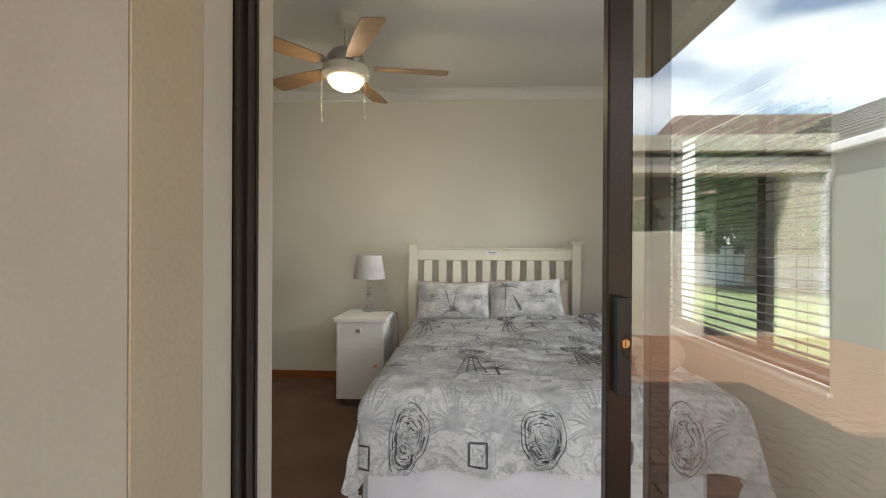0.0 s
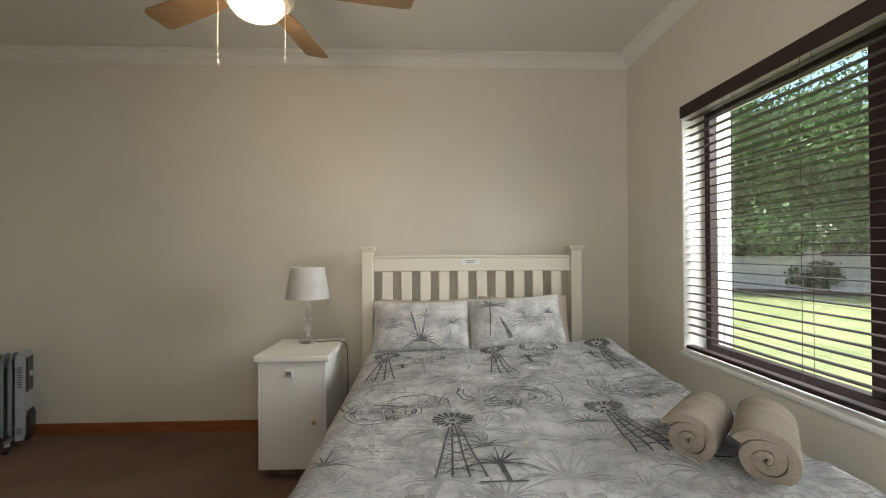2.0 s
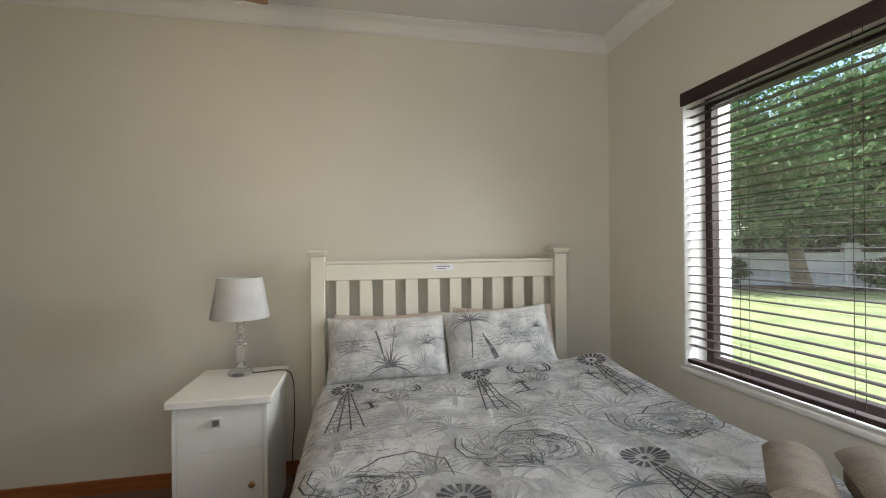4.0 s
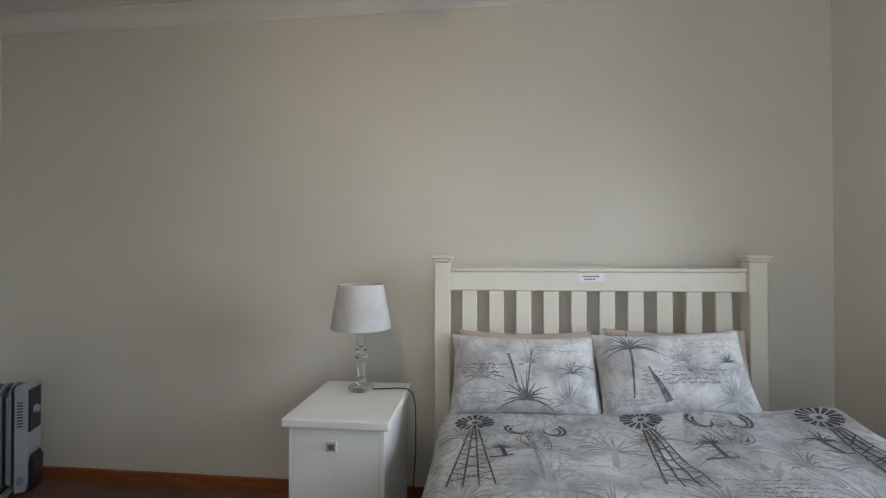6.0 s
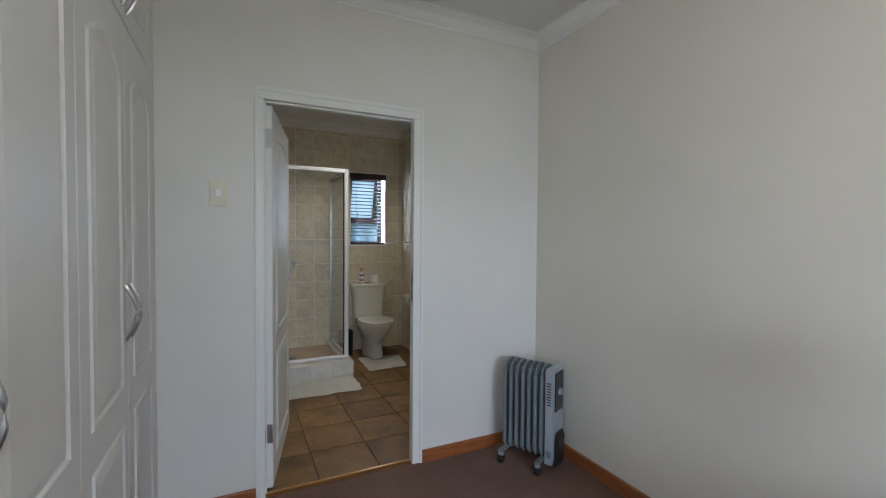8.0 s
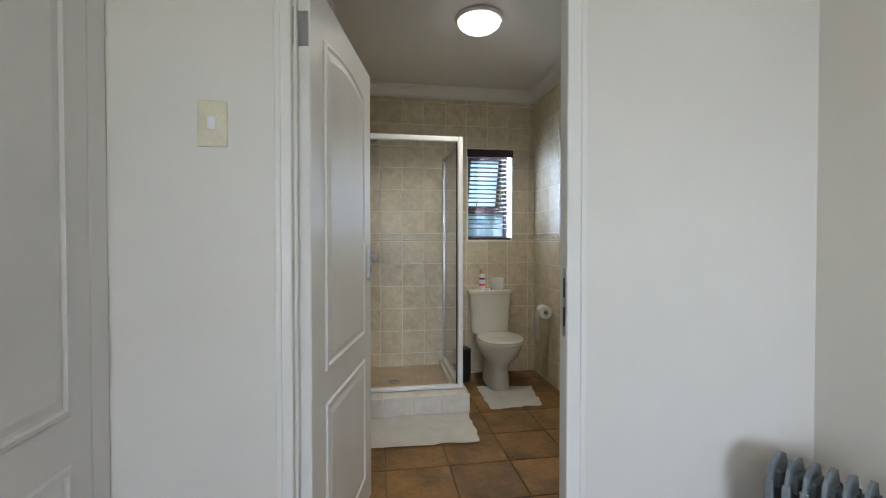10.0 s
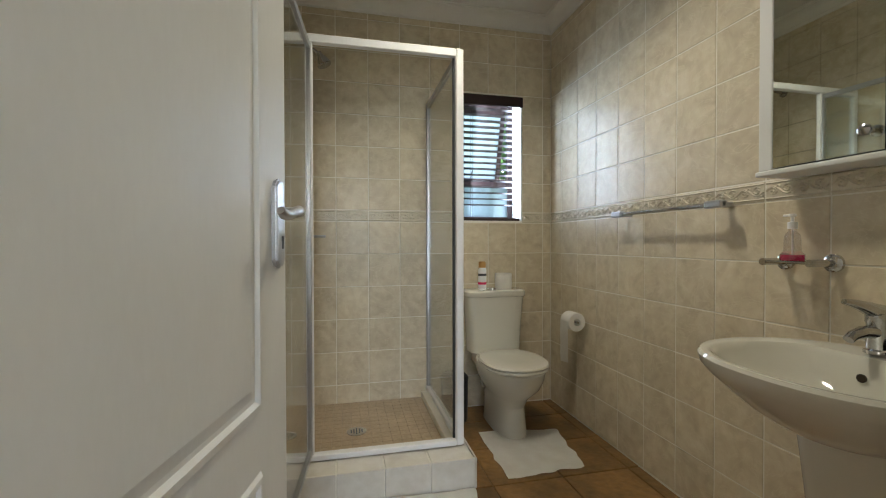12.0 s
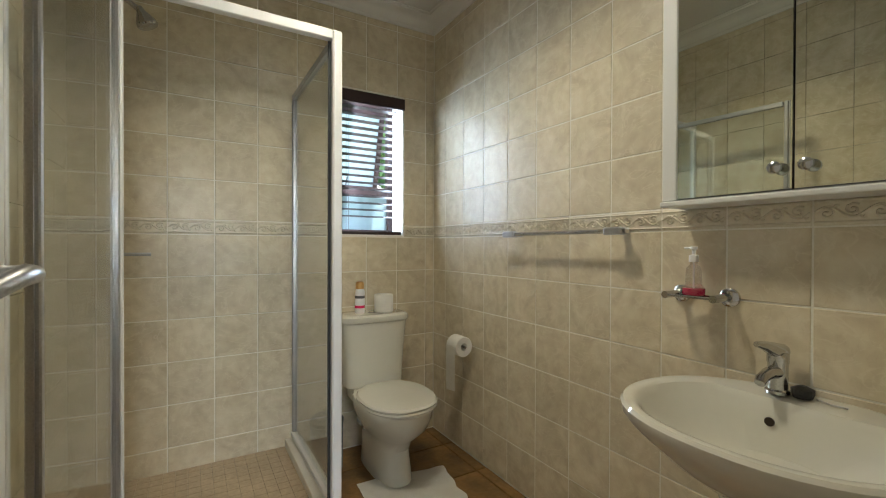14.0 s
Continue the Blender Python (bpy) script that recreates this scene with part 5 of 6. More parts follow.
part("flange", lathe([(0.028, 0.0), (0.026, 0.008), (0.012, 0.012)], 18, axis="y"), "chrome", hd, smooth=True)
part("arm", tube([(0, 0.0, 0), (0, 0.12, 0.012), (0, 0.24, 0.0), (0, 0.285, -0.03)], 0.010, 10), "chrome", hd, smooth=True)
hh = lathe([(0.012, 0.03), (0.016, 0.012), (0.034, -0.022), (0.038, -0.04), (0.034, -0.046), (0.004, -0.048)], 20)
hh.transform(pose(0, 0.30, -0.05, 25, 0, 0))
part("head", hh, "chrome", hd, smooth=True)
sr = thing("soap_rail", (BX0, 3.83, 1.135), "short chrome rail on shower wall", "rail")
part("bar", tube([(0.05, -0.09, 0), (0.05, 0.075, 0)], 0.008, 10), "satin", sr)
for y in (-0.07, 0.055):
    part("bracket", tube([(0.0, y, 0), (0.05, y, 0)], 0.007, 8), "satin", sr)

# toilet
wc = thing("toilet", (-5.70, 4.953, 0.0), "white porcelain close-coupled toilet, lid closed", "toilet")
ped = [oval(0.02, 0, 0.0, 0.235, 0.095, power=2.6), oval(0.02, 0, 0.02, 0.232, 0.093, power=2.6), oval(0.01, 0, 0.16, 0.215, 0.088, power=2.6), oval(0.03, 0, 0.22, 0.24, 0.105, power=2.4),
       oval(0.08, 0, 0.29, 0.28, 0.155, power=2.2), oval(0.10, 0, 0.345, 0.285, 0.175, power=2.2), oval(0.105, 0, 0.385, 0.287, 0.18, power=2.2), oval(0.105, 0, 0.395, 0.28, 0.175, power=2.2)]
part("pan", loft(ped), "porcelain", wc, smooth=True)
part("shelf", boxes((-0.275, -0.02, -0.12, 0.12, 0.30, 0.402), r=0.02, seg=3), "porcelain", wc, smooth=True)
part("seat", loft([oval(0.165, 0, 0.397, 0.225, 0.183, power=2.3), oval(0.165, 0, 0.402, 0.23, 0.188, power=2.3), oval(0.165, 0, 0.412, 0.228, 0.186, power=2.3)]), "porcelain", wc, smooth=True)
part("lid", loft([oval(0.165, 0, 0.414, 0.226, 0.184, power=2.3), oval(0.165, 0, 0.422, 0.23, 0.188, power=2.3), oval(0.165, 0, 0.431, 0.222, 0.18, power=2.3), oval(0.165, 0, 0.4345, 0.18, 0.14, power=2.2), oval(0.165, 0, 0.4325, 0.10, 0.07)]), "porcelain", wc, smooth=True)
cis = [(-0.268, -0.165, 0.402), (-0.26, -0.175, 0.60), (-0.255, -0.19, 0.752)]
rings = []
for x, w, z in cis:
    rings.append([(p[0], p[1], z) for p in oval(-0.178, 0, z, 0.092 + (z - 0.402) * 0.03, -w, 32, 5.0)])
ctn = part("cistern", loft(rings), "porcelain", wc, smooth=True)
part("cistern_lid", loft([oval(-0.178, 0, 0.754, 0.108, 0.198, 32, 4.5), oval(-0.178, 0, 0.762, 0.112, 0.203, 32, 4.5), oval(-0.178, 0, 0.785, 0.110, 0.201, 32, 4.5), oval(-0.178, 0, 0.795, 0.098, 0.188, 32, 4.5)]), "porcelain", ctn, smooth=True)
part("flush_button", lathe([(0.021, 0.795), (0.021, 0.80), (0.016, 0.802), (0.003, 0.802)], 18, (-0.178, 0.0, 0)), "chrome", ctn, smooth=True)
part("supply_pipe", tube([(-0.24, 0.17, 0.22), (-0.24, 0.17, 0.35), (-0.22, 0.15, 0.41)], 0.007, 8), "chrome", wc)
part("waste_pipe", tube([(-0.28, 0, 0.16), (-0.18, 0, 0.16)], 0.052, 16), "porcelain", wc)

cz = 0.7955
sc = thing("spray_can", (-5.885, 4.885, cz), "air freshener spray can with gold cap", "spray can")
part("can", lathe([(0.025, 0.0), (0.027, 0.004), (0.027, 0.125), (0.020, 0.138)], 20), "white_metal", sc, smooth=True)
part("cap", lathe([(0.0235, 0.138), (0.0235, 0.168), (0.018, 0.178), (0.004, 0.180)], 20), "brass", sc, "gold plastic cap", True)
for z0, z1, mt in ((0.03, 0.045, "pink"), (0.085, 0.10, "ink")):
    part("label_band", lathe([(0.0274, z0), (0.0274, z1)], 20), mt, sc)
tr_ = thing("toilet_roll", (-5.885, 5.03, cz), "white toilet roll standing on the cistern", "toilet roll")


def paper_roll(parent, axis="z", ln=0.10):
    bm = bmesh.new()
    prof = [(0.021, 0.0), (0.052, 0.0), (0.055, 0.004), (0.055, ln - 0.004), (0.052, ln), (0.021, ln)]
    n = 28
    rings = []
    for r, h in prof:
        rings.append([bm.verts.new((r * math.cos(2 * math.pi * i / n), r * math.sin(2 * math.pi * i / n), h) if axis == "z" else
                                   (h, r * math.cos(2 * math.pi * i / n), r * math.sin(2 * math.pi * i / n))) for i in range(n)])
    for a, b in zip(rings, rings[1:] + rings[:1]):
        for i in range(n):
            bm.faces.new((a[i], a[(i + 1) % n], b[(i + 1) % n], b[i]))
    return part("paper", bm, "paper", parent, smooth=True)


paper_roll(tr_)
ph = thing("toilet_paper_holder", (-5.56, BY1, 0.625), "toilet roll on a chrome wall holder", "toilet roll")
rl = paper_roll(ph, "x")
rl.location = (-0.05, -0.075, 0.0)
tail = bmesh.new()
tp = [(-0.1305, 0.0), (-0.1325, -0.05), (-0.130, -0.12), (-0.132, -0.19), (-0.128, -0.235)]
for (y0, z0), (y1, z1) in zip(tp, tp[1:]):
    a = [tail.verts.new((x, y, z)) for x, y, z in ((-0.047, y0, z0), (0.045, y0, z0), (0.045, y1, z1), (-0.047, y1, z1 - 0.012))]
    tail.faces.new(a)
bmesh.ops.solidify(tail, geom=tail.faces, thickness=0.001)
part("loose_sheet", tail, "paper", ph)
part("arm", tube([(-0.065, 0, 0), (-0.065, -0.075, 0), (0.062, -0.075, 0)], 0.007, 8), "chrome", ph, smooth=True)
part("flange", lathe([(0.024, 0.0), (0.022, -0.008)], 16, (-0.065, 0, 0), axis="y"), "chrome", ph)

bn = thing("waste_bin", (-5.80, 4.675, 0.0), "small black pedal bin beside the toilet", "waste bin")
part("body", lathe([(0.078, 0.0), (0.082, 0.01), (0.085, 0.245), (0.080, 0.25)], 24), "black", bn, smooth=True)
part("lid", lathe([(0.087, 0.25), (0.087, 0.268), (0.07, 0.285), (0.01, 0.292)], 24), "black", bn, smooth=True)


def mat(name, pts, z, label, fringe=0.0):
    """A cloth mat between four corners, with uneven edges and folds."""
    a, b, c, d = [Vector((*p, 0)) for p in pts]

    def f(u, v):
        p = a.lerp(b, u).lerp(d.lerp(c, u), v)
        n = noise.noise(Vector((u * 3.1, v * 3.1, len(name))))
        e = 0.012 * noise.noise(Vector((u * 6, v * 6, 2.5)))
        return p + Vector((e, e, z + 0.012 + 0.010 * n))
    bm = sheet_mesh(f, 0, 1, 0, 1, 30, 30)
    bmesh.ops.solidify(bm, geom=bm.faces, thickness=0.008)
    bmesh.ops.recalc_face_normals(bm, faces=bm.faces)
    return solo(name, bm, "mat", label, "bath mat", smooth=True)


mat("bath_mat", ((-4.62, 3.88), (-4.60, 4.55), (-5.045, 4.575), (-5.05, 3.86)), 0.0, "white towelling bath mat before the shower step")
mat("pedestal_mat", ((-5.085, 4.745), (-5.10, 5.15), (-5.52, 5.22), (-5.585, 4.755)), -0.004, "white towelling mat round the toilet foot")

# basin
bs = thing("wash_basin", (-4.02, BY1, -0.04), "white porcelain pedestal wash basin", "wash basin")


def egg(z, a, b0, back, n=40, p=2.2):
    """An oval that is cut off straight against the wall."""
    out = []
    for x, y, _ in oval(0, -0.26, 0, a, b0, n, p):
        out.append((x, min(y, back), z))
    return out


rim = [egg(0.672, 0.09, 0.09, -0.1), egg(0.688, 0.14, 0.13, -0.06), egg(0.725, 0.205, 0.18, -0.03), egg(0.765, 0.252, 0.222, -0.006), egg(0.795, 0.283, 0.252, -0.004), egg(0.818, 0.298, 0.268, -0.003), egg(0.835, 0.30, 0.27, -0.003),
       egg(0.843, 0.294, 0.264, -0.006), egg(0.843, 0.28, 0.25, -0.012)]
inn = [[(x, min(y, -0.105), 0.838) for x, y, _ in oval(0, -0.27, 0, 0.262, 0.225, 40, 2.2)], [(x, min(y, -0.115), 0.822) for x, y, _ in oval(0, -0.27, 0, 0.250, 0.213, 40, 2.2)],
       [(x, min(y, -0.125), 0.77) for x, y, _ in oval(0, -0.27, 0, 0.215, 0.185, 40, 2.2)], [(x, min(y, -0.15), 0.715) for x, y, _ in oval(0, -0.27, 0, 0.14, 0.12, 40)], [(x, y, 0.705) for x, y, _ in oval(0, -0.27, 0, 0.03, 0.03, 40)]]
part("bowl", loft(rim + inn), "porcelain", bs, smooth=True)
part("pedestal", loft([oval(0, -0.20, 0.04, 0.105, 0.095, 28, 3), oval(0, -0.20, 0.06, 0.10, 0.09, 28, 3), oval(0, -0.20, 0.35, 0.078, 0.075, 28, 3), oval(0, -0.21, 0.60, 0.10, 0.09, 28, 3), oval(0, -0.21, 0.69, 0.11, 0.10, 28, 3)]), "porcelain", bs, smooth=True)
part("overflow", lathe([(0.011, 0.0), (0.011, -0.004), (0.007, -0.005)], 16, (-0.045, -0.126, 0.786), axis="y"), "bronze", bs)
part("plug_hole", lathe([(0.024, 0.706), (0.024, 0.709), (0.016, 0.709), (0.012, 0.707)], 18, (0, -0.27, 0)), "chrome", bs)
tap = thing("mixer_tap", (-4.075, BY1 - 0.06, 0.8035), "chrome single lever mixer tap", "tap")
part("body", lathe([(0.027, 0.0), (0.027, 0.008), (0.022, 0.012), (0.022, 0.075), (0.024, 0.08), (0.024, 0.10), (0.014, 0.108)], 20), "chrome", tap, smooth=True)
part("spout", tube([(0, 0.0, 0.055), (0, -0.05, 0.058), (0, -0.085, 0.050), (0, -0.098, 0.040)], 0.013, 12, taper=(0.019, 0.015, 0.013, 0.012)), "chrome", tap, smooth=True)
part("lever", tube([(0, 0.02, 0.104), (0, -0.03, 0.116), (0, -0.075, 0.130), (0, -0.115, 0.138)], 0.01, 10, taper=(0.020, 0.018, 0.012, 0.007)), "chrome", tap, smooth=True)
pgc = thing("plug_chain", (-4.068, BY1 - 0.05, 0.8035), "black basin plug on a chain beside the tap", "plug")
part("plug", lathe([(0.020, 0.0), (0.024, 0.012), (0.024, 0.022), (0.008, 0.03)], 16, (0.042, 0.0, 0.0)), "black", pgc)
part("chain", tube([(0.07, 0.0, 0.004), (0.10, -0.01, 0.003), (0.13, -0.008, 0.003)], 0.0025, 6), "satin", pgc)

# mirror cabinet
mc = thing("mirror_cabinet", (-4.352, BY1, 1.30), "white bathroom cabinet with mirrored doors", "cabinet")
CW = 0.66
part("carcass", boxes((0.012, CW - 0.012, -0.105, 0.0, 0.012, 0.80), r=0.002), "white_panel", mc)
part("shelf", boxes((0.0, CW, -0.135, 0.0, -0.004, 0.012), r=0.004, seg=2), "white_panel", mc)
part("side_frame", boxes((0.0, 0.045, -0.122, -0.1055, 0.013, 0.80), r=0.003), "white_panel", mc)
part("side_frame", boxes((CW - 0.045, CW, -0.122, -0.1055, 0.013, 0.80), r=0.003), "white_panel", mc)
for x0, x1, kx in ((0.048, 0.326, 0.298), (0.331, CW - 0.048, 0.36)):
    md = part("mirror_door", boxes((x0, x1, -0.122, -0.117, 0.018, 0.795)), "mirror", mc, "mirrored door")
    part("door_back", boxes((x0, x1, -0.1168, -0.106, 0.018, 0.795)), "rubber", md)
    part("knob", lathe([(0.008, -0.1222), (0.007, -0.132), (0.015, -0.140), (0.015, -0.148), (0.006, -0.153)], 14, (kx, 0, 0.07), axis="y"), "chrome", md, "round chrome knob", True)

rail = thing("towel_rail", (-5.16, BY1, 1.232), "chrome towel rail with square end blocks", "towel rail")
part("bar", tube([(0.0, -0.075, 0), (0.64, -0.075, 0)], 0.008, 12), "chrome", rail, smooth=True)
for x in (0.03, 0.60):
    part("end_block", boxes((x - 0.035, x + 0.04, -0.092, -0.058, -0.014, 0.014), r=0.006, seg=2), "satin", rail)
    part("bracket", boxes((x - 0.012, x + 0.012, -0.06, 0.0, -0.01, 0.01), r=0.003), "satin", rail)
dsh = thing("soap_holder", (-4.285, BY1, 1.03), "chrome wall soap holder with two arms", "soap holder")
for x in (-0.07, 0.07):
    part("arm", tube([(x, 0.0, 0.0), (x, -0.03, 0.0), (x, -0.10, 0.0)], 0.011, 12), "chrome", dsh, smooth=True)
    part("flange", lathe([(0.027, 0.0), (0.027, -0.01), (0.018, -0.016)], 18, (x, 0, 0), axis="y"), "chrome", dsh, smooth=True)
part("dish_rim", boxes((-0.06, 0.06, -0.10, -0.092, -0.004, 0.004), (-0.06, 0.06, -0.045, -0.037, -0.004, 0.004), r=0.002), "chrome", dsh)
part("dish_plate", boxes((-0.06, 0.06, -0.092, -0.045, -0.003, 0.0)), "clear_plastic", dsh)
sb = thing("soap_bottle", (-4.285, BY1 - 0.068, 1.0345), "clear pump bottle with a little pink soap", "soap bottle")
part("bottle", lathe([(0.029, 0.0), (0.031, 0.004), (0.031, 0.020), (0.022, 0.030), (0.021, 0.070), (0.018, 0.082), (0.010, 0.090), (0.010, 0.098)], 18), "clear_plastic", sb, smooth=True)
part("soap", lathe([(0.028, 0.001), (0.030, 0.004), (0.030, 0.019), (0.003, 0.0195)], 18), "pink", sb, smooth=True)
part("pump", lathe([(0.013, 0.098), (0.013, 0.118), (0.005, 0.120), (0.005, 0.134), (0.010, 0.136), (0.010, 0.144)], 14), "white_metal", sb, smooth=True)
part("nozzle", boxes((-0.028, 0.006, -0.0045, 0.0045, 0.136, 0.143), r=0.002), "white_metal", sb)
part("dip_tube", tube([(0, 0, 0.10), (0, 0, 0.008)], 0.0025, 6), "white_metal", sb)
tw = thing("towel_ring", (-3.735, BY1, 1.02), "chrome towel ring bracket on the tiled wall", "towel ring")
part("bracket", boxes((-0.03, 0.03, -0.055, 0.0, -0.014, 0.014), r=0.006, seg=2), "satin", tw)
part("ring", tube([(0.075 * math.cos(k * math.pi / 12), -0.045, -0.075 + 0.075 * math.sin(k * math.pi / 12)) for k in range(6, 30)], 0.005, 8), "satin", tw, smooth=True)

# ---------------------------------------------------------------- outside
structure("ground", boxes((-400, 400, -400, 400, -0.6, -0.16)), "lawn", "sunlit green lawn round the house")
structure("plinth_bed", boxes((-6.4, 1.49, -6.0, 5.7, -0.3, -0.125)), "sand", "foundation and sand bed of the terrace")
structure("plinth_bed_east", boxes((1.49, 5.9, -6.0, 1.9, -0.3, -0.125)), "sand", "sand bed of the paved yard")
structure("porch_roof", boxes((-3.5, 1.17, -0.05, 1.985, 2.50, 2.62)), "house_wall", "grey underside of the porch roof")
structure("bathroom_outer_wall", boxes((-6.24, -3.46, 5.67, 5.7, -0.2, 2.9)), "garden_wall", "outer wall of the bathroom")

# garden wall across the lawn
gw = thing("garden_wall", (7.0, 20.6, -0.16), "white plastered garden wall with capped piers", "garden wall", rz=-36)
for i in range(5):
    x0 = i * 3.6
    part("panel", boxes((x0 + 0.2, x0 + 3.4, -0.08, 0.08, 0, 1.12), (x0 + 0.2, x0 + 3.4, -0.12, 0.12, 1.12, 1.19), r=0.01), "garden_wall", gw)
    part("pier", boxes((x0 - 0.2, x0 + 0.2, -0.2, 0.2, 0, 1.36), (x0 - 0.27, x0 + 0.27, -0.27, 0.27, 1.36, 1.44), (x0 - 0.18, x0 + 0.18, -0.18, 0.18, 1.44, 1.52), r=0.01), "garden_wall", gw)
bedm = sheet_mesh(lambda u, v: pose(7.0, 20.6, -0.14, 0, 0, -36) @ Vector((u * 18, -0.1 - v * 1.6 - 0.4 * noise.noise(Vector((u * 9, v, 0))), 0.04 * math.sin(v * 3))), 0, 1, 0, 1, 40, 6)
structure("flower_bed", bedm, "soil", "dark mulch bed along the garden wall")


def tree(name, x, y, height, spread, trunk_h, r, leaves, seed, mat="leaf", lean=0.0, leaf=0.15, label="leafy broad-leaved garden tree", low=1.4):
    rnd = random.Random(seed)
    t = thing(name, (x, y, -0.16), label, "tree")
    bm = tube([(0, 0, 0), (lean * 0.3, 0.05, trunk_h * 0.4), (lean * 0.7, 0.0, trunk_h * 0.8), (lean, 0.1, trunk_h * 1.25)], r, 10, taper=(r * 1.35, r, r * 0.85, r * 0.5))
    tips = []
    for k in range(9):
        a = 2 * math.pi * k / 9 + rnd.uniform(-0.3, 0.3)
        z0 = trunk_h * rnd.uniform(0.65, 1.15)
        rr = spread * rnd.uniform(0.55, 0.95)
        z1 = z0 + rnd.uniform(0.05, 0.8) * (height - trunk_h)
        mid = (lean * 0.8 + math.cos(a) * rr * 0.45, math.sin(a) * rr * 0.45, z0 + (z1 - z0) * 0.6)
        end = (lean + math.cos(a) * rr, math.sin(a) * rr, z1)
        tube([(lean * 0.7, 0, z0), mid, end], 0.06, 6, bm, (r * 0.5, r * 0.3, r * 0.1))
        tips += [mid, end]
    part("trunk", bm, "bark", t, smooth=True)
    rng = np.random.default_rng(seed)
    centres = [np.array(p) for p in tips]
    for k in range(26):
        a, q = rnd.uniform(0, 6.28), rnd.random() ** 0.5
        centres.append(np.array((lean + math.cos(a) * spread * q, math.sin(a) * spread * q, low + (height - low) * rnd.uniform(0.05, 1.0) * (1 - 0.35 * q))))
    cen = np.array(centres)
    idx = rng.integers(0, len(cen), leaves)
    pos = cen[idx] + rng.normal(0, 1, (leaves, 3)) * np.array((0.42, 0.42, 0.30)) * spread / 2.6
    pos[:, 2] = np.maximum(pos[:, 2], low * 0.75)
    a = rng.normal(0, 1, (leaves, 3))
    a /= np.linalg.norm(a, axis=1)[:, None]
    b = np.cross(a, rng.normal(0, 1, (leaves, 3)))
    b /= np.linalg.norm(b, axis=1)[:, None]
    s = leaf * rng.uniform(0.6, 1.3, leaves)[:, None]
    v = np.stack((pos - a * s, pos + b * s * 0.45, pos + a * s, pos - b * s * 0.45), 1).reshape(-1, 3)
    me = bpy.data.meshes.new("crown")
    me.from_pydata(v.tolist(), [], (np.arange(leaves * 4).reshape(-1, 4)).tolist())
    me.materials.append(M[mat])
    c = new("crown", me)
    c.parent = t
    return t


tree("tree", 14.2, 14.6, 7.5, 3.6, 2.3, 0.22, 26000, 3, lean=-0.5, low=1.9, leaf=0.10)
tree("tree", 10.2, 17.5, 8.0, 3.2, 2.6, 0.20, 26000, 4, low=1.7, leaf=0.10)
tree("tree", 17.5, 12.5, 8.0, 3.6, 2.6, 0.2, 26000, 5, low=1.6, leaf=0.10)
tree("tree", 13.5, 21.5, 9.0, 4.2, 2.4, 0.22, 15000, 6, "leaf_dark", leaf=0.2, low=0.3, label="dark dense tree behind the garden wall")
tree("tree", 19.5, 17.0, 9.5, 4.5, 2.4, 0.22, 15000, 7, "leaf_dark", leaf=0.2, low=0.3, label="dark dense tree behind the garden wall")
tree("tree", 7.5, 24.0, 9.0, 4.2, 2.4, 0.22, 12000, 8, "leaf_dark", leaf=0.2, low=0.8, label="dark dense tree behind the garden wall")
tree("tree", 24.0, 12.0, 9.5, 4.5, 2.4, 0.22, 11000, 9, "leaf_dark", leaf=0.22, low=0.8, label="dark dense tree behind the garden wall")
for k, (x, y) in enumerate(((15.8, 13.3), (12.6, 16.0), (17.6, 11.8))):
    tree("shrub", x, y, 1.1, 0.6, 0.3, 0.03, 1400, 20 + k, "leaf_dark", leaf=0.09, low=0.15, label="low dark shrub in the flower bed")
tree("tree", 7.2, -11.5, 3.6, 1.6, 1.5, 0.12, 5000, 33, low=0.5)
tree("tree", -11.5, 6.2, 4.5, 1.8, 1.6, 0.12, 6000, 31, low=0.4)

rngh = np.random.default_rng(77)
nh = 16000
along, deep, high = rngh.uniform(-1, 21, nh), rngh.uniform(0.6, 2.4, nh), rngh.uniform(0.0, 1.0, nh) ** 0.8
hm = np.array(pose(7.0, 20.6, -0.16, 0, 0, -36))
hp = np.stack((along, deep, high * (2.6 + 0.7 * np.sin(along * 1.3) + 0.4 * np.sin(along * 3.1))), 1) @ hm[:3, :3].T + hm[:3, 3]
ha = rngh.normal(0, 1, (nh, 3))
ha /= np.linalg.norm(ha, axis=1)[:, None]
hb = np.cross(ha, rngh.normal(0, 1, (nh, 3)))
hb /= np.linalg.norm(hb, axis=1)[:, None]
hs = 0.17 * rngh.uniform(0.6, 1.3, nh)[:, None]
hv = np.stack((hp - ha * hs, hp + hb * hs * 0.5, hp + ha * hs, hp - hb * hs * 0.5), 1).reshape(-1, 3)
me = bpy.data.meshes.new("hedge")
me.from_pydata(hv.tolist(), [], np.arange(nh * 4).reshape(-1, 4).tolist())
me.materials.append(M["leaf_dark"])
tagged(new("hedge", me), "dark unclipped hedge behind the garden wall", "hedge", kind="stuff")

# neighbouring wing and wall of the yard, which the glass of the sliding door mirrors
structure("yard_wall", boxes((-6.4, 3.26, -3.40, -3.15, -0.2, 1.47), r=0.01), "reveal", "low cream plastered wall across the yard")
pav = thing("pavilion", (4.0, -3.2, -0.13), "cream plastered covered patio with flat fascia", "pavilion")
part("fascia", boxes((-10.4, 1.04, -0.25, 0.15, 2.76, 2.99), r=0.008), "reveal", pav)
part("beam", boxes((-10.4, 1.15, -0.25, 0.08, 2.45, 2.68), r=0.008), "reveal", pav)
part("shadow_gap", boxes((-10.4, 1.04, -0.25, -0.02, 2.68, 2.76)), "roof", pav)
part("ceiling", boxes((-10.4, 1.04, -4.2, -0.25, 2.62, 2.74)), "house_wall", pav)
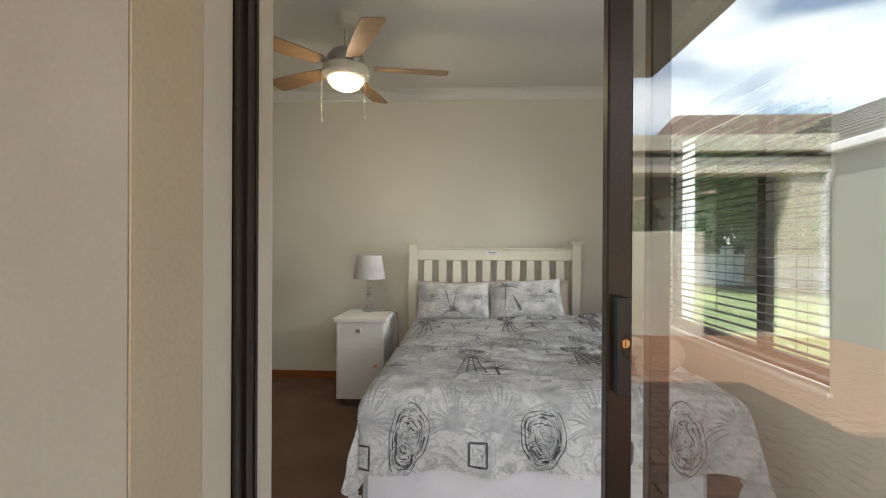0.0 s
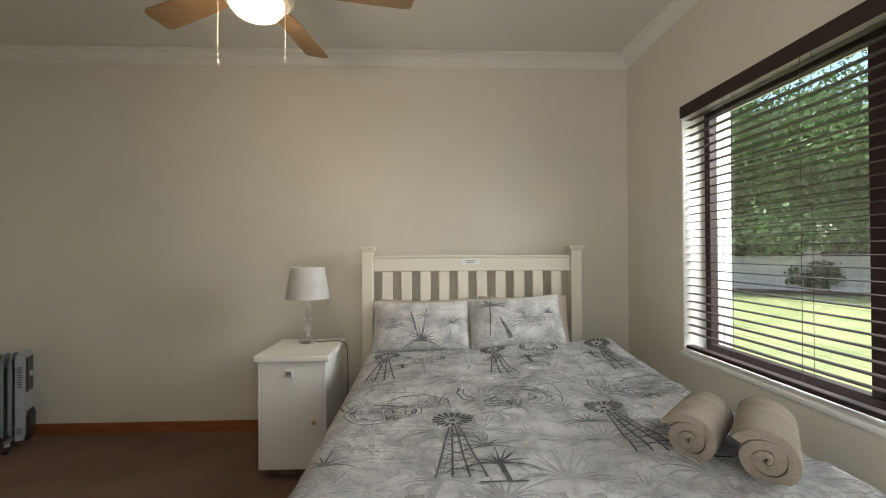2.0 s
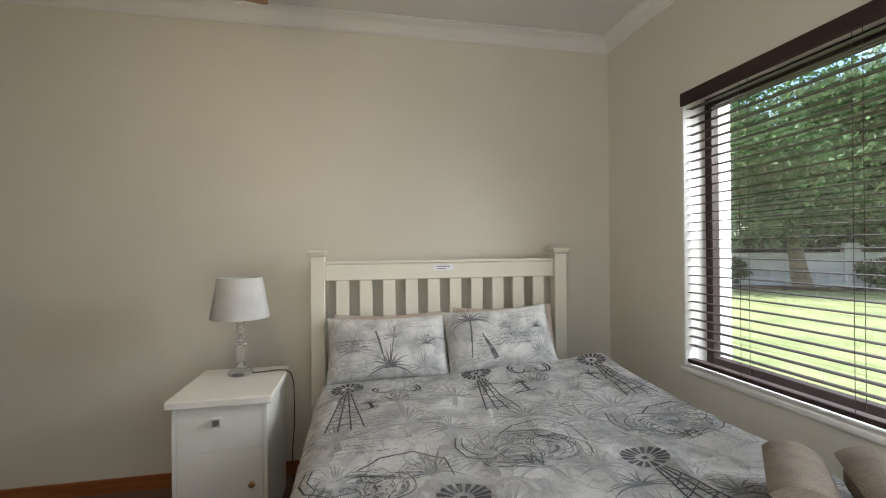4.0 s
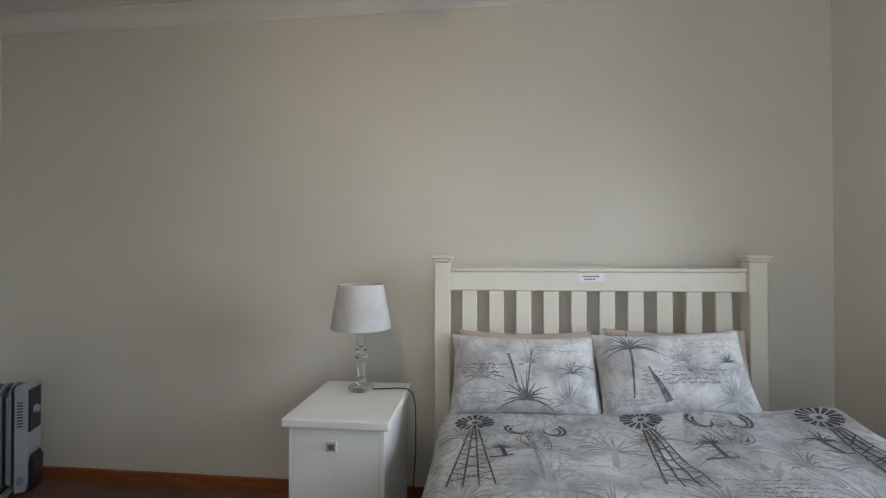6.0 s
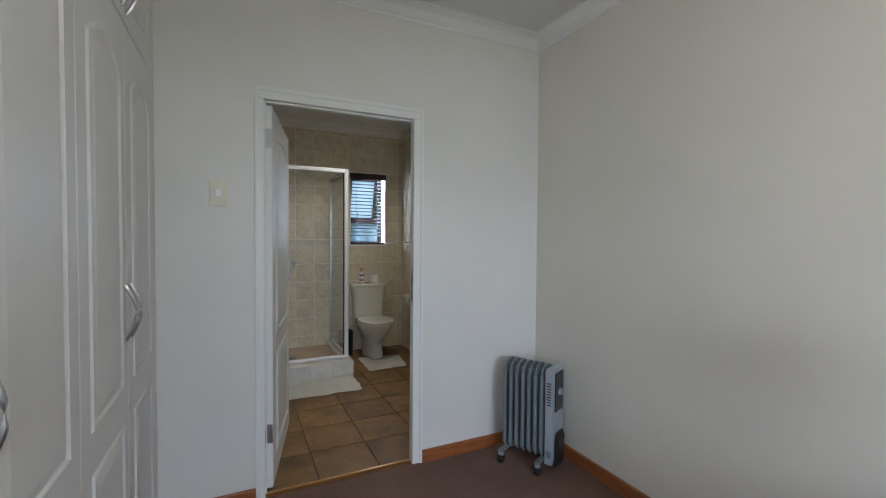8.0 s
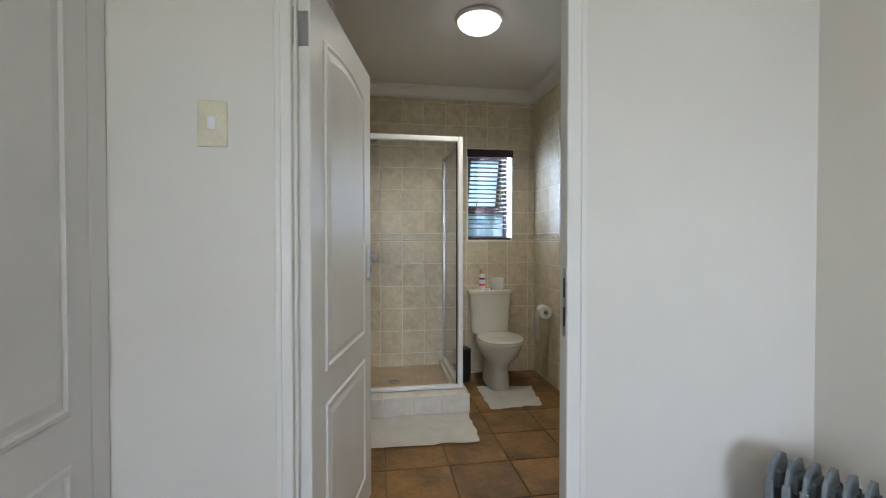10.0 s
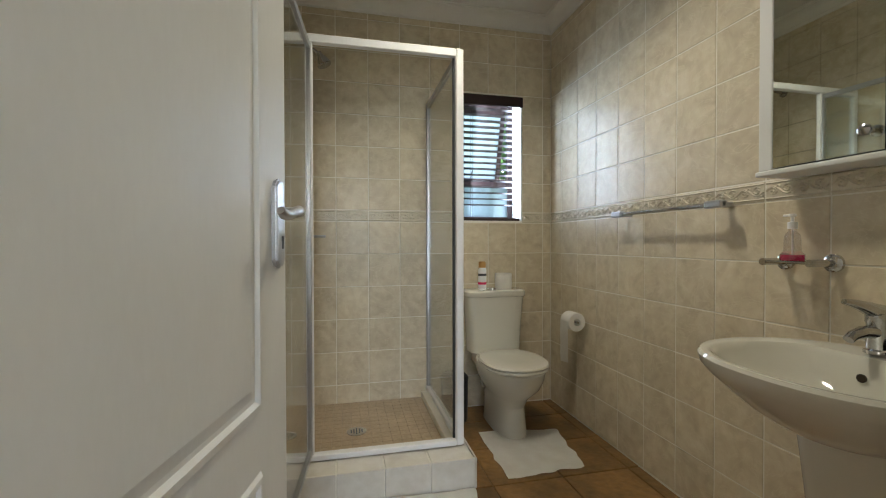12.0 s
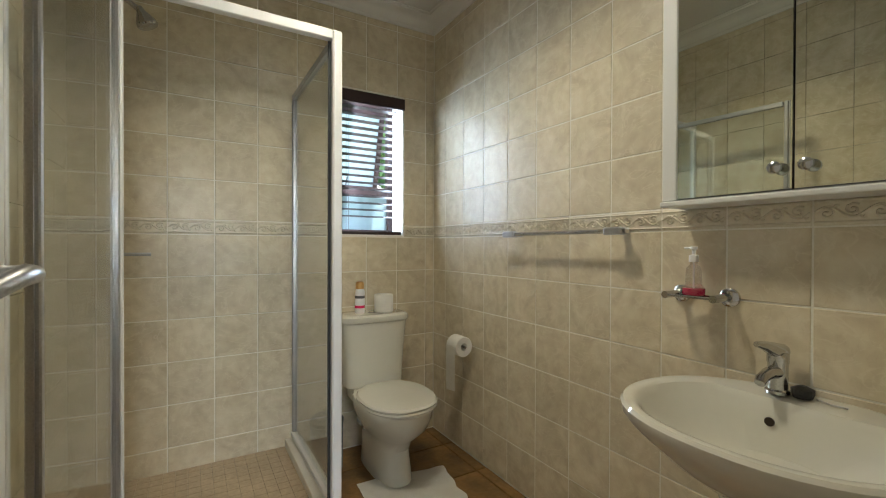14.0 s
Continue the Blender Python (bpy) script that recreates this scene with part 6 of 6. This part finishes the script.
part("rear_wall", boxes((-10.4, -0.2, -4.2, -4.0, 0, 2.62)), "outer_wall", pav)
pier = part("pier", boxes((0.48, 0.90, -0.24, 0.02, 0, 2.45)), "reveal", pav)
for k in range(9):
    part("course", boxes((0.474, 0.906, 0.0205, 0.03, 0.02 + k * 0.268, 0.27 + k * 0.268), r=0.004), "reveal", pier)
part("post", boxes((0.18, 0.27, -4.15, -4.05, 0, 2.62)), "bark", pav, "brown timber post")
part("downpipe", tube([(0.96, 0.03, 0.0), (0.96, 0.03, 2.25), (0.98, 0.06, 2.42), (1.0, 0.08, 2.5)], 0.045, 12), "white_metal", pav, "white downpipe", True)
hw = thing("neighbouring_wing", (5.04, -6.0, -0.16), "grey plastered house wing with dark tiled roof", "house")
part("wall", boxes((0, 5, 0, 6.8, 0, 2.78)), "house_wall", hw)
part("gutter", boxes((-0.16, -0.03, -0.2, 6.9, 2.74, 2.87), r=0.02), "white_metal", hw, "white gutter")
part("soffit", boxes((-0.03, 0.0, -0.2, 6.9, 2.77, 2.80)), "white_metal", hw)
rf = bmesh.new()
for k in range(11):
    for j in range(22):
        d = k * 0.26
        x, z = -0.12 + d * 0.9, 2.86 + d * 0.47
        y = -0.2 + j * 0.32 + (0.16 if k % 2 else 0)
        vs = [rf.verts.new(p) for p in ((x, y, z + 0.03), (x, y + 0.3, z + 0.03), (x + 0.27, y + 0.3, z + 0.135), (x + 0.27, y, z + 0.135), (x, y, z), (x, y + 0.3, z))]
        rf.faces.new(vs[:4])
        rf.faces.new((vs[0], vs[4], vs[5], vs[1]))
tagged(part("roof", rf, "roof", hw, "dark grey overlapping roof tiles"), kind="stuff")
for nm, x, y, mt, lb in (("far_house", 11.0, -14.0, "far_roof", "far house with a weathered brown tiled roof"), ("far_house", 3.5, -21.0, "red_roof", "far house with a red tiled roof")):
    h = thing(nm, (x, y, -0.16), lb, "house")
    part("wall", boxes((-5, 5, -4, 4, 0, 3.0)), "outer_wall", h)
    part("roof", loft([[(-5.5, -4.5, 3.0), (5.5, -4.5, 3.0), (5.5, 4.5, 3.0), (-5.5, 4.5, 3.0)], [(-3.0, -0.2, 6.6), (3.0, -0.2, 6.6), (3.0, 0.2, 6.6), (-3.0, 0.2, 6.6)]]), mt, h)

# ---------------------------------------------------------------- tiles and pavers
_tile = {}


def tile_mesh(w, h, t, mat, relief=False, slack=0.005):
    """One tile in the x-z plane, its face towards -y, with eased edges; shared by tiles of one size."""
    key = (round(w, 3), round(h, 3), t, mat, relief)
    if key in _tile:
        return _tile[key]
    a, b, e = w / 2 - slack / 2, h / 2 - slack / 2, 0.0015
    v = [(-a, t, -b), (a, t, -b), (a, t, b), (-a, t, b), (-a, e, -b), (a, e, -b), (a, e, b), (-a, e, b), (-a + e, 0, -b + e), (a - e, 0, -b + e), (a - e, 0, b - e), (-a + e, 0, b - e)]
    f = [(8, 9, 10, 11)] + [(i + 4, (i + 1) % 4 + 4, (i + 1) % 4 + 8, i + 8) for i in range(4)] + [(i, (i + 1) % 4, (i + 1) % 4 + 4, i + 4) for i in range(4)]
    if relief:
        def line(pts, wd, hh):
            base = len(v)
            for i, (x, z) in enumerate(pts):
                p, q = pts[max(0, i - 1)], pts[min(len(pts) - 1, i + 1)]
                dx, dz = q[0] - p[0], q[1] - p[1]
                s = math.hypot(dx, dz) or 1
                nx, nz = -dz / s * wd, dx / s * wd
                v.extend(((x + nx, 0.0, z + nz), (x, -hh, z), (x - nx, 0.0, z - nz)))
            for i in range(len(pts) - 1):
                o = base + i * 3
                f.extend(((o, o + 3, o + 4, o + 1), (o + 1, o + 4, o + 5, o + 2)))
        for z in (-b + 0.008, b - 0.008):
            line([(-a + 0.001, z), (a - 0.001, z)], 0.004, 0.005)
        m = min(a * 0.98, 0.1)
        line([(-m + 2 * m * k / 28, 0.013 * math.sin(4 * math.pi * k / 28)) for k in range(29)], 0.0032, 0.006)
        for q in range(4):
            c, s = -m + m * (q + 0.5) / 2, (1 if q % 2 else -1)
            line([(c + 0.017 * (1 - k / 12) * math.cos(k * 0.8 + 0.8) * s, s * 0.004 + 0.015 * (1 - k / 12) * math.sin(k * 0.8 + 0.8)) for k in range(11)], 0.003, 0.006)
            line([(c + 0.010 + 0.012 * k / 4, -s * (0.004 + 0.012 * math.sin(k * 0.6))) for k in range(5)], 0.0035, 0.005)
    me = bpy.data.meshes.new("tile")
    me.from_pydata(v, [], f)
    me.materials.append(M[mat])
    _tile[key] = me
    return me


def cut(rect, hole):
    """What is left of a rectangle (u0, u1, z0, z1) outside a hole."""
    u0, u1, z0, z1 = rect
    if not hole or u1 <= hole[0] or u0 >= hole[1] or z1 <= hole[2] or z0 >= hole[3]:
        return [rect]
    out = []
    if u0 < hole[0]:
        out.append((u0, hole[0], z0, z1))
    if u1 > hole[1]:
        out.append((hole[1], u1, z0, z1))
    m0, m1 = max(u0, hole[0]), min(u1, hole[1])
    if z0 < hole[2]:
        out.append((m0, m1, z0, hole[2]))
    if z1 > hole[3]:
        out.append((m0, m1, hole[3], z1))
    return [r for r in out if r[1] - r[0] > 0.012 and r[3] - r[2] > 0.012]


ROWS_Z = [0.0, 0.206, 0.411, 0.6155, 0.82, 1.0245, 1.229, 1.302, 1.501, 1.70, 1.899, 2.098, 2.297, 2.496, BCEIL]


uneven = random.Random(12)


def tiles(parent_name, first, pitch, u_lo, u_hi, where, turn, hole=None):
    """Lay tiles on a wall. where(u, z) gives the place of a tile's middle."""
    par = bpy.data.objects[parent_name]
    k0 = math.floor((u_lo - first) / pitch)
    u = first + k0 * pitch
    while u < u_hi - 0.003:
        a, b = max(u, u_lo), min(u + pitch, u_hi)
        for z0, z1 in zip(ROWS_Z, ROWS_Z[1:]):
            edge = z0 == 1.229
            for r in cut((a, b, z0, z1), hole):
                if r[1] - r[0] < 0.012:
                    continue
                me = tile_mesh(r[1] - r[0], r[3] - r[2], 0.008, "border" if edge else "tile", edge)
                o = new("tile", me)
                o.parent = par
                o.matrix_basis = Matrix.Translation(where((r[0] + r[1]) / 2, (r[2] + r[3]) / 2)) @ pose(0, 0, 0, uneven.uniform(-0.4, 0.4), 0, turn + uneven.uniform(-0.4, 0.4))
        u += pitch


tiles("bathroom_wall_north", -4.429, 0.2015, BX0, BX1 + 0.004, lambda u, z: (u, BY1, z), 0)
tiles("bathroom_wall_west", 3.966, 0.199, BY0, BY1, lambda u, z: (BX0, u, z), 90, (VY0, VY1, VZ0, VZ1))
bm = bmesh.new()
for z0, z1 in zip(ROWS_Z, ROWS_Z[1:]):
    for k in range(13):
        x0 = BX0 + k * 0.2
        x1 = min(x0 + 0.1978, BX1)
        if x1 - x0 > 0.02:
            box(bm, x0, x1, BY0 - 0.008, BY0, z0 + 0.001, z1 - 0.001)
tagged(part("tiles", bm, "tile", bpy.data.objects["bathroom_wall_south"], "beige marbled wall tiles"), kind="stuff")
bm = boxes((BX1, BX1 + 0.0045, BY0, 3.665, 0, BCEIL), (BX1, BX1 + 0.0045, 4.556, BY1, 0, BCEIL), (BX1, BX1 + 0.0045, 3.665, 4.556, 2.066, BCEIL))
structure("bathroom_wall_east", bm, "tile", "beige tiled inner face beside the doorway")

# shower kerb cladding: front, side and top
kerb = bpy.data.objects["shower_kerb"]
for k in range(5):
    y0 = 4.579 - 0.2 * (k + 1)
    o = new("tile", tile_mesh(0.2, 0.14, 0.008, "kerb"))
    o.parent, o.matrix_basis = kerb, Matrix.Translation((-5.054, y0 + 0.1, 0.07)) @ pose(0, 0, 0, 0, 0, 90)
    o = new("tile", tile_mesh(0.2, 0.196, 0.008, "kerb"))
    o.parent, o.matrix_basis = kerb, Matrix.Translation((-5.152, y0 + 0.1, 0.1365)) @ pose(0, 0, 0, -90, 0, 0) @ pose(0, 0, 0, 0, 0, 0)
for k in range(4):
    o = new("tile", tile_mesh(0.2, 0.14, 0.008, "kerb"))
    o.parent, o.matrix_basis = kerb, Matrix.Translation((-5.154 - 0.2 * k, 4.587, 0.07)) @ pose(0, 0, 0, 0, 0, 180)

# floor tiles
flo = bpy.data.objects["bathroom_subfloor"]
for i in range(9):
    for j in range(7):
        x0, y0 = -3.36 - 0.34 * (i + 1), 3.63 - 0.345 + 0.345 * j
        x1, y1 = x0 + 0.34, y0 + 0.345
        x0, x1, y0, y1 = max(x0, BX0), min(x1, WX - 0.02), max(y0, BY0), min(y1, BY1)
        if x1 - x0 < 0.03 or y1 - y0 < 0.03 or (x1 < -5.26 and y1 < 4.50):
            continue
        o = new("tile", tile_mesh(x1 - x0, y1 - y0, 0.010, "slate", slack=0.007))
        o.parent, o.matrix_basis = flo, Matrix.Translation(((x0 + x1) / 2, (y0 + y1) / 2, -0.001 - 0.002 * random.random())) @ pose(0, 0, 0, -90, 0, 0)

# shower floor mosaic
bm = bmesh.new()
nx, ny = 14, 18
for i in range(nx):
    for j in range(ny):
        x0, y0 = BX0 + i * 0.0525, BY0 + j * 0.05
        v = [bm.verts.new(p) for p in ((x0 + 0.001, y0 + 0.001, 0.0905), (x0 + 0.0513, y0 + 0.001, 0.0905), (x0 + 0.0513, y0 + 0.049, 0.0905), (x0 + 0.001, y0 + 0.049, 0.0905))]
        bm.faces.new(v)
        w = [bm.verts.new(p) for p in ((x0, y0, 0.086), (x0 + 0.0523, y0, 0.086), (x0 + 0.0523, y0 + 0.05, 0.086), (x0, y0 + 0.05, 0.086))]
        for k in range(4):
            bm.faces.new((w[k], w[(k + 1) % 4], v[(k + 1) % 4], v[k]))
tagged(part("mosaic", bm, "tray", bpy.data.objects["shower_tray_bed"], "beige mosaic shower floor"), kind="stuff")

# yard pavers, in a running bond
rows_v, rows_f = [], []
for i in range(62):
    for j in range(50):
        x, y = -6.3 + i * 0.2 + (0.1 if j % 2 else 0), -3.2 + j * 0.1045
        if x > 5.7 or y > 1.95:
            continue
        o = len(rows_v)
        z = -0.052 + 0.004 * random.random()
        rows_v += [(x, y, -0.125), (x + 0.195, y, -0.125), (x + 0.195, y + 0.099, -0.125), (x, y + 0.099, -0.125), (x + 0.004, y + 0.004, z), (x + 0.191, y + 0.004, z), (x + 0.191, y + 0.095, z), (x + 0.004, y + 0.095, z)]
        rows_f += [(o + 4, o + 5, o + 6, o + 7)] + [(o + k, o + (k + 1) % 4, o + (k + 1) % 4 + 4, o + k + 4) for k in range(4)]
me = bpy.data.meshes.new("pavers")
me.from_pydata(rows_v, [], rows_f)
me.materials.append(M["brick"])
pv = tagged(new("pavers", me), "terracotta brick pavers of the yard", "paving", kind="stuff")
structure("door_step", boxes((DX0 - 0.1, DX1 + 0.1, 1.955, 2.23, -0.125, -0.012), r=0.006), "sand", "plain sill before the sliding door")
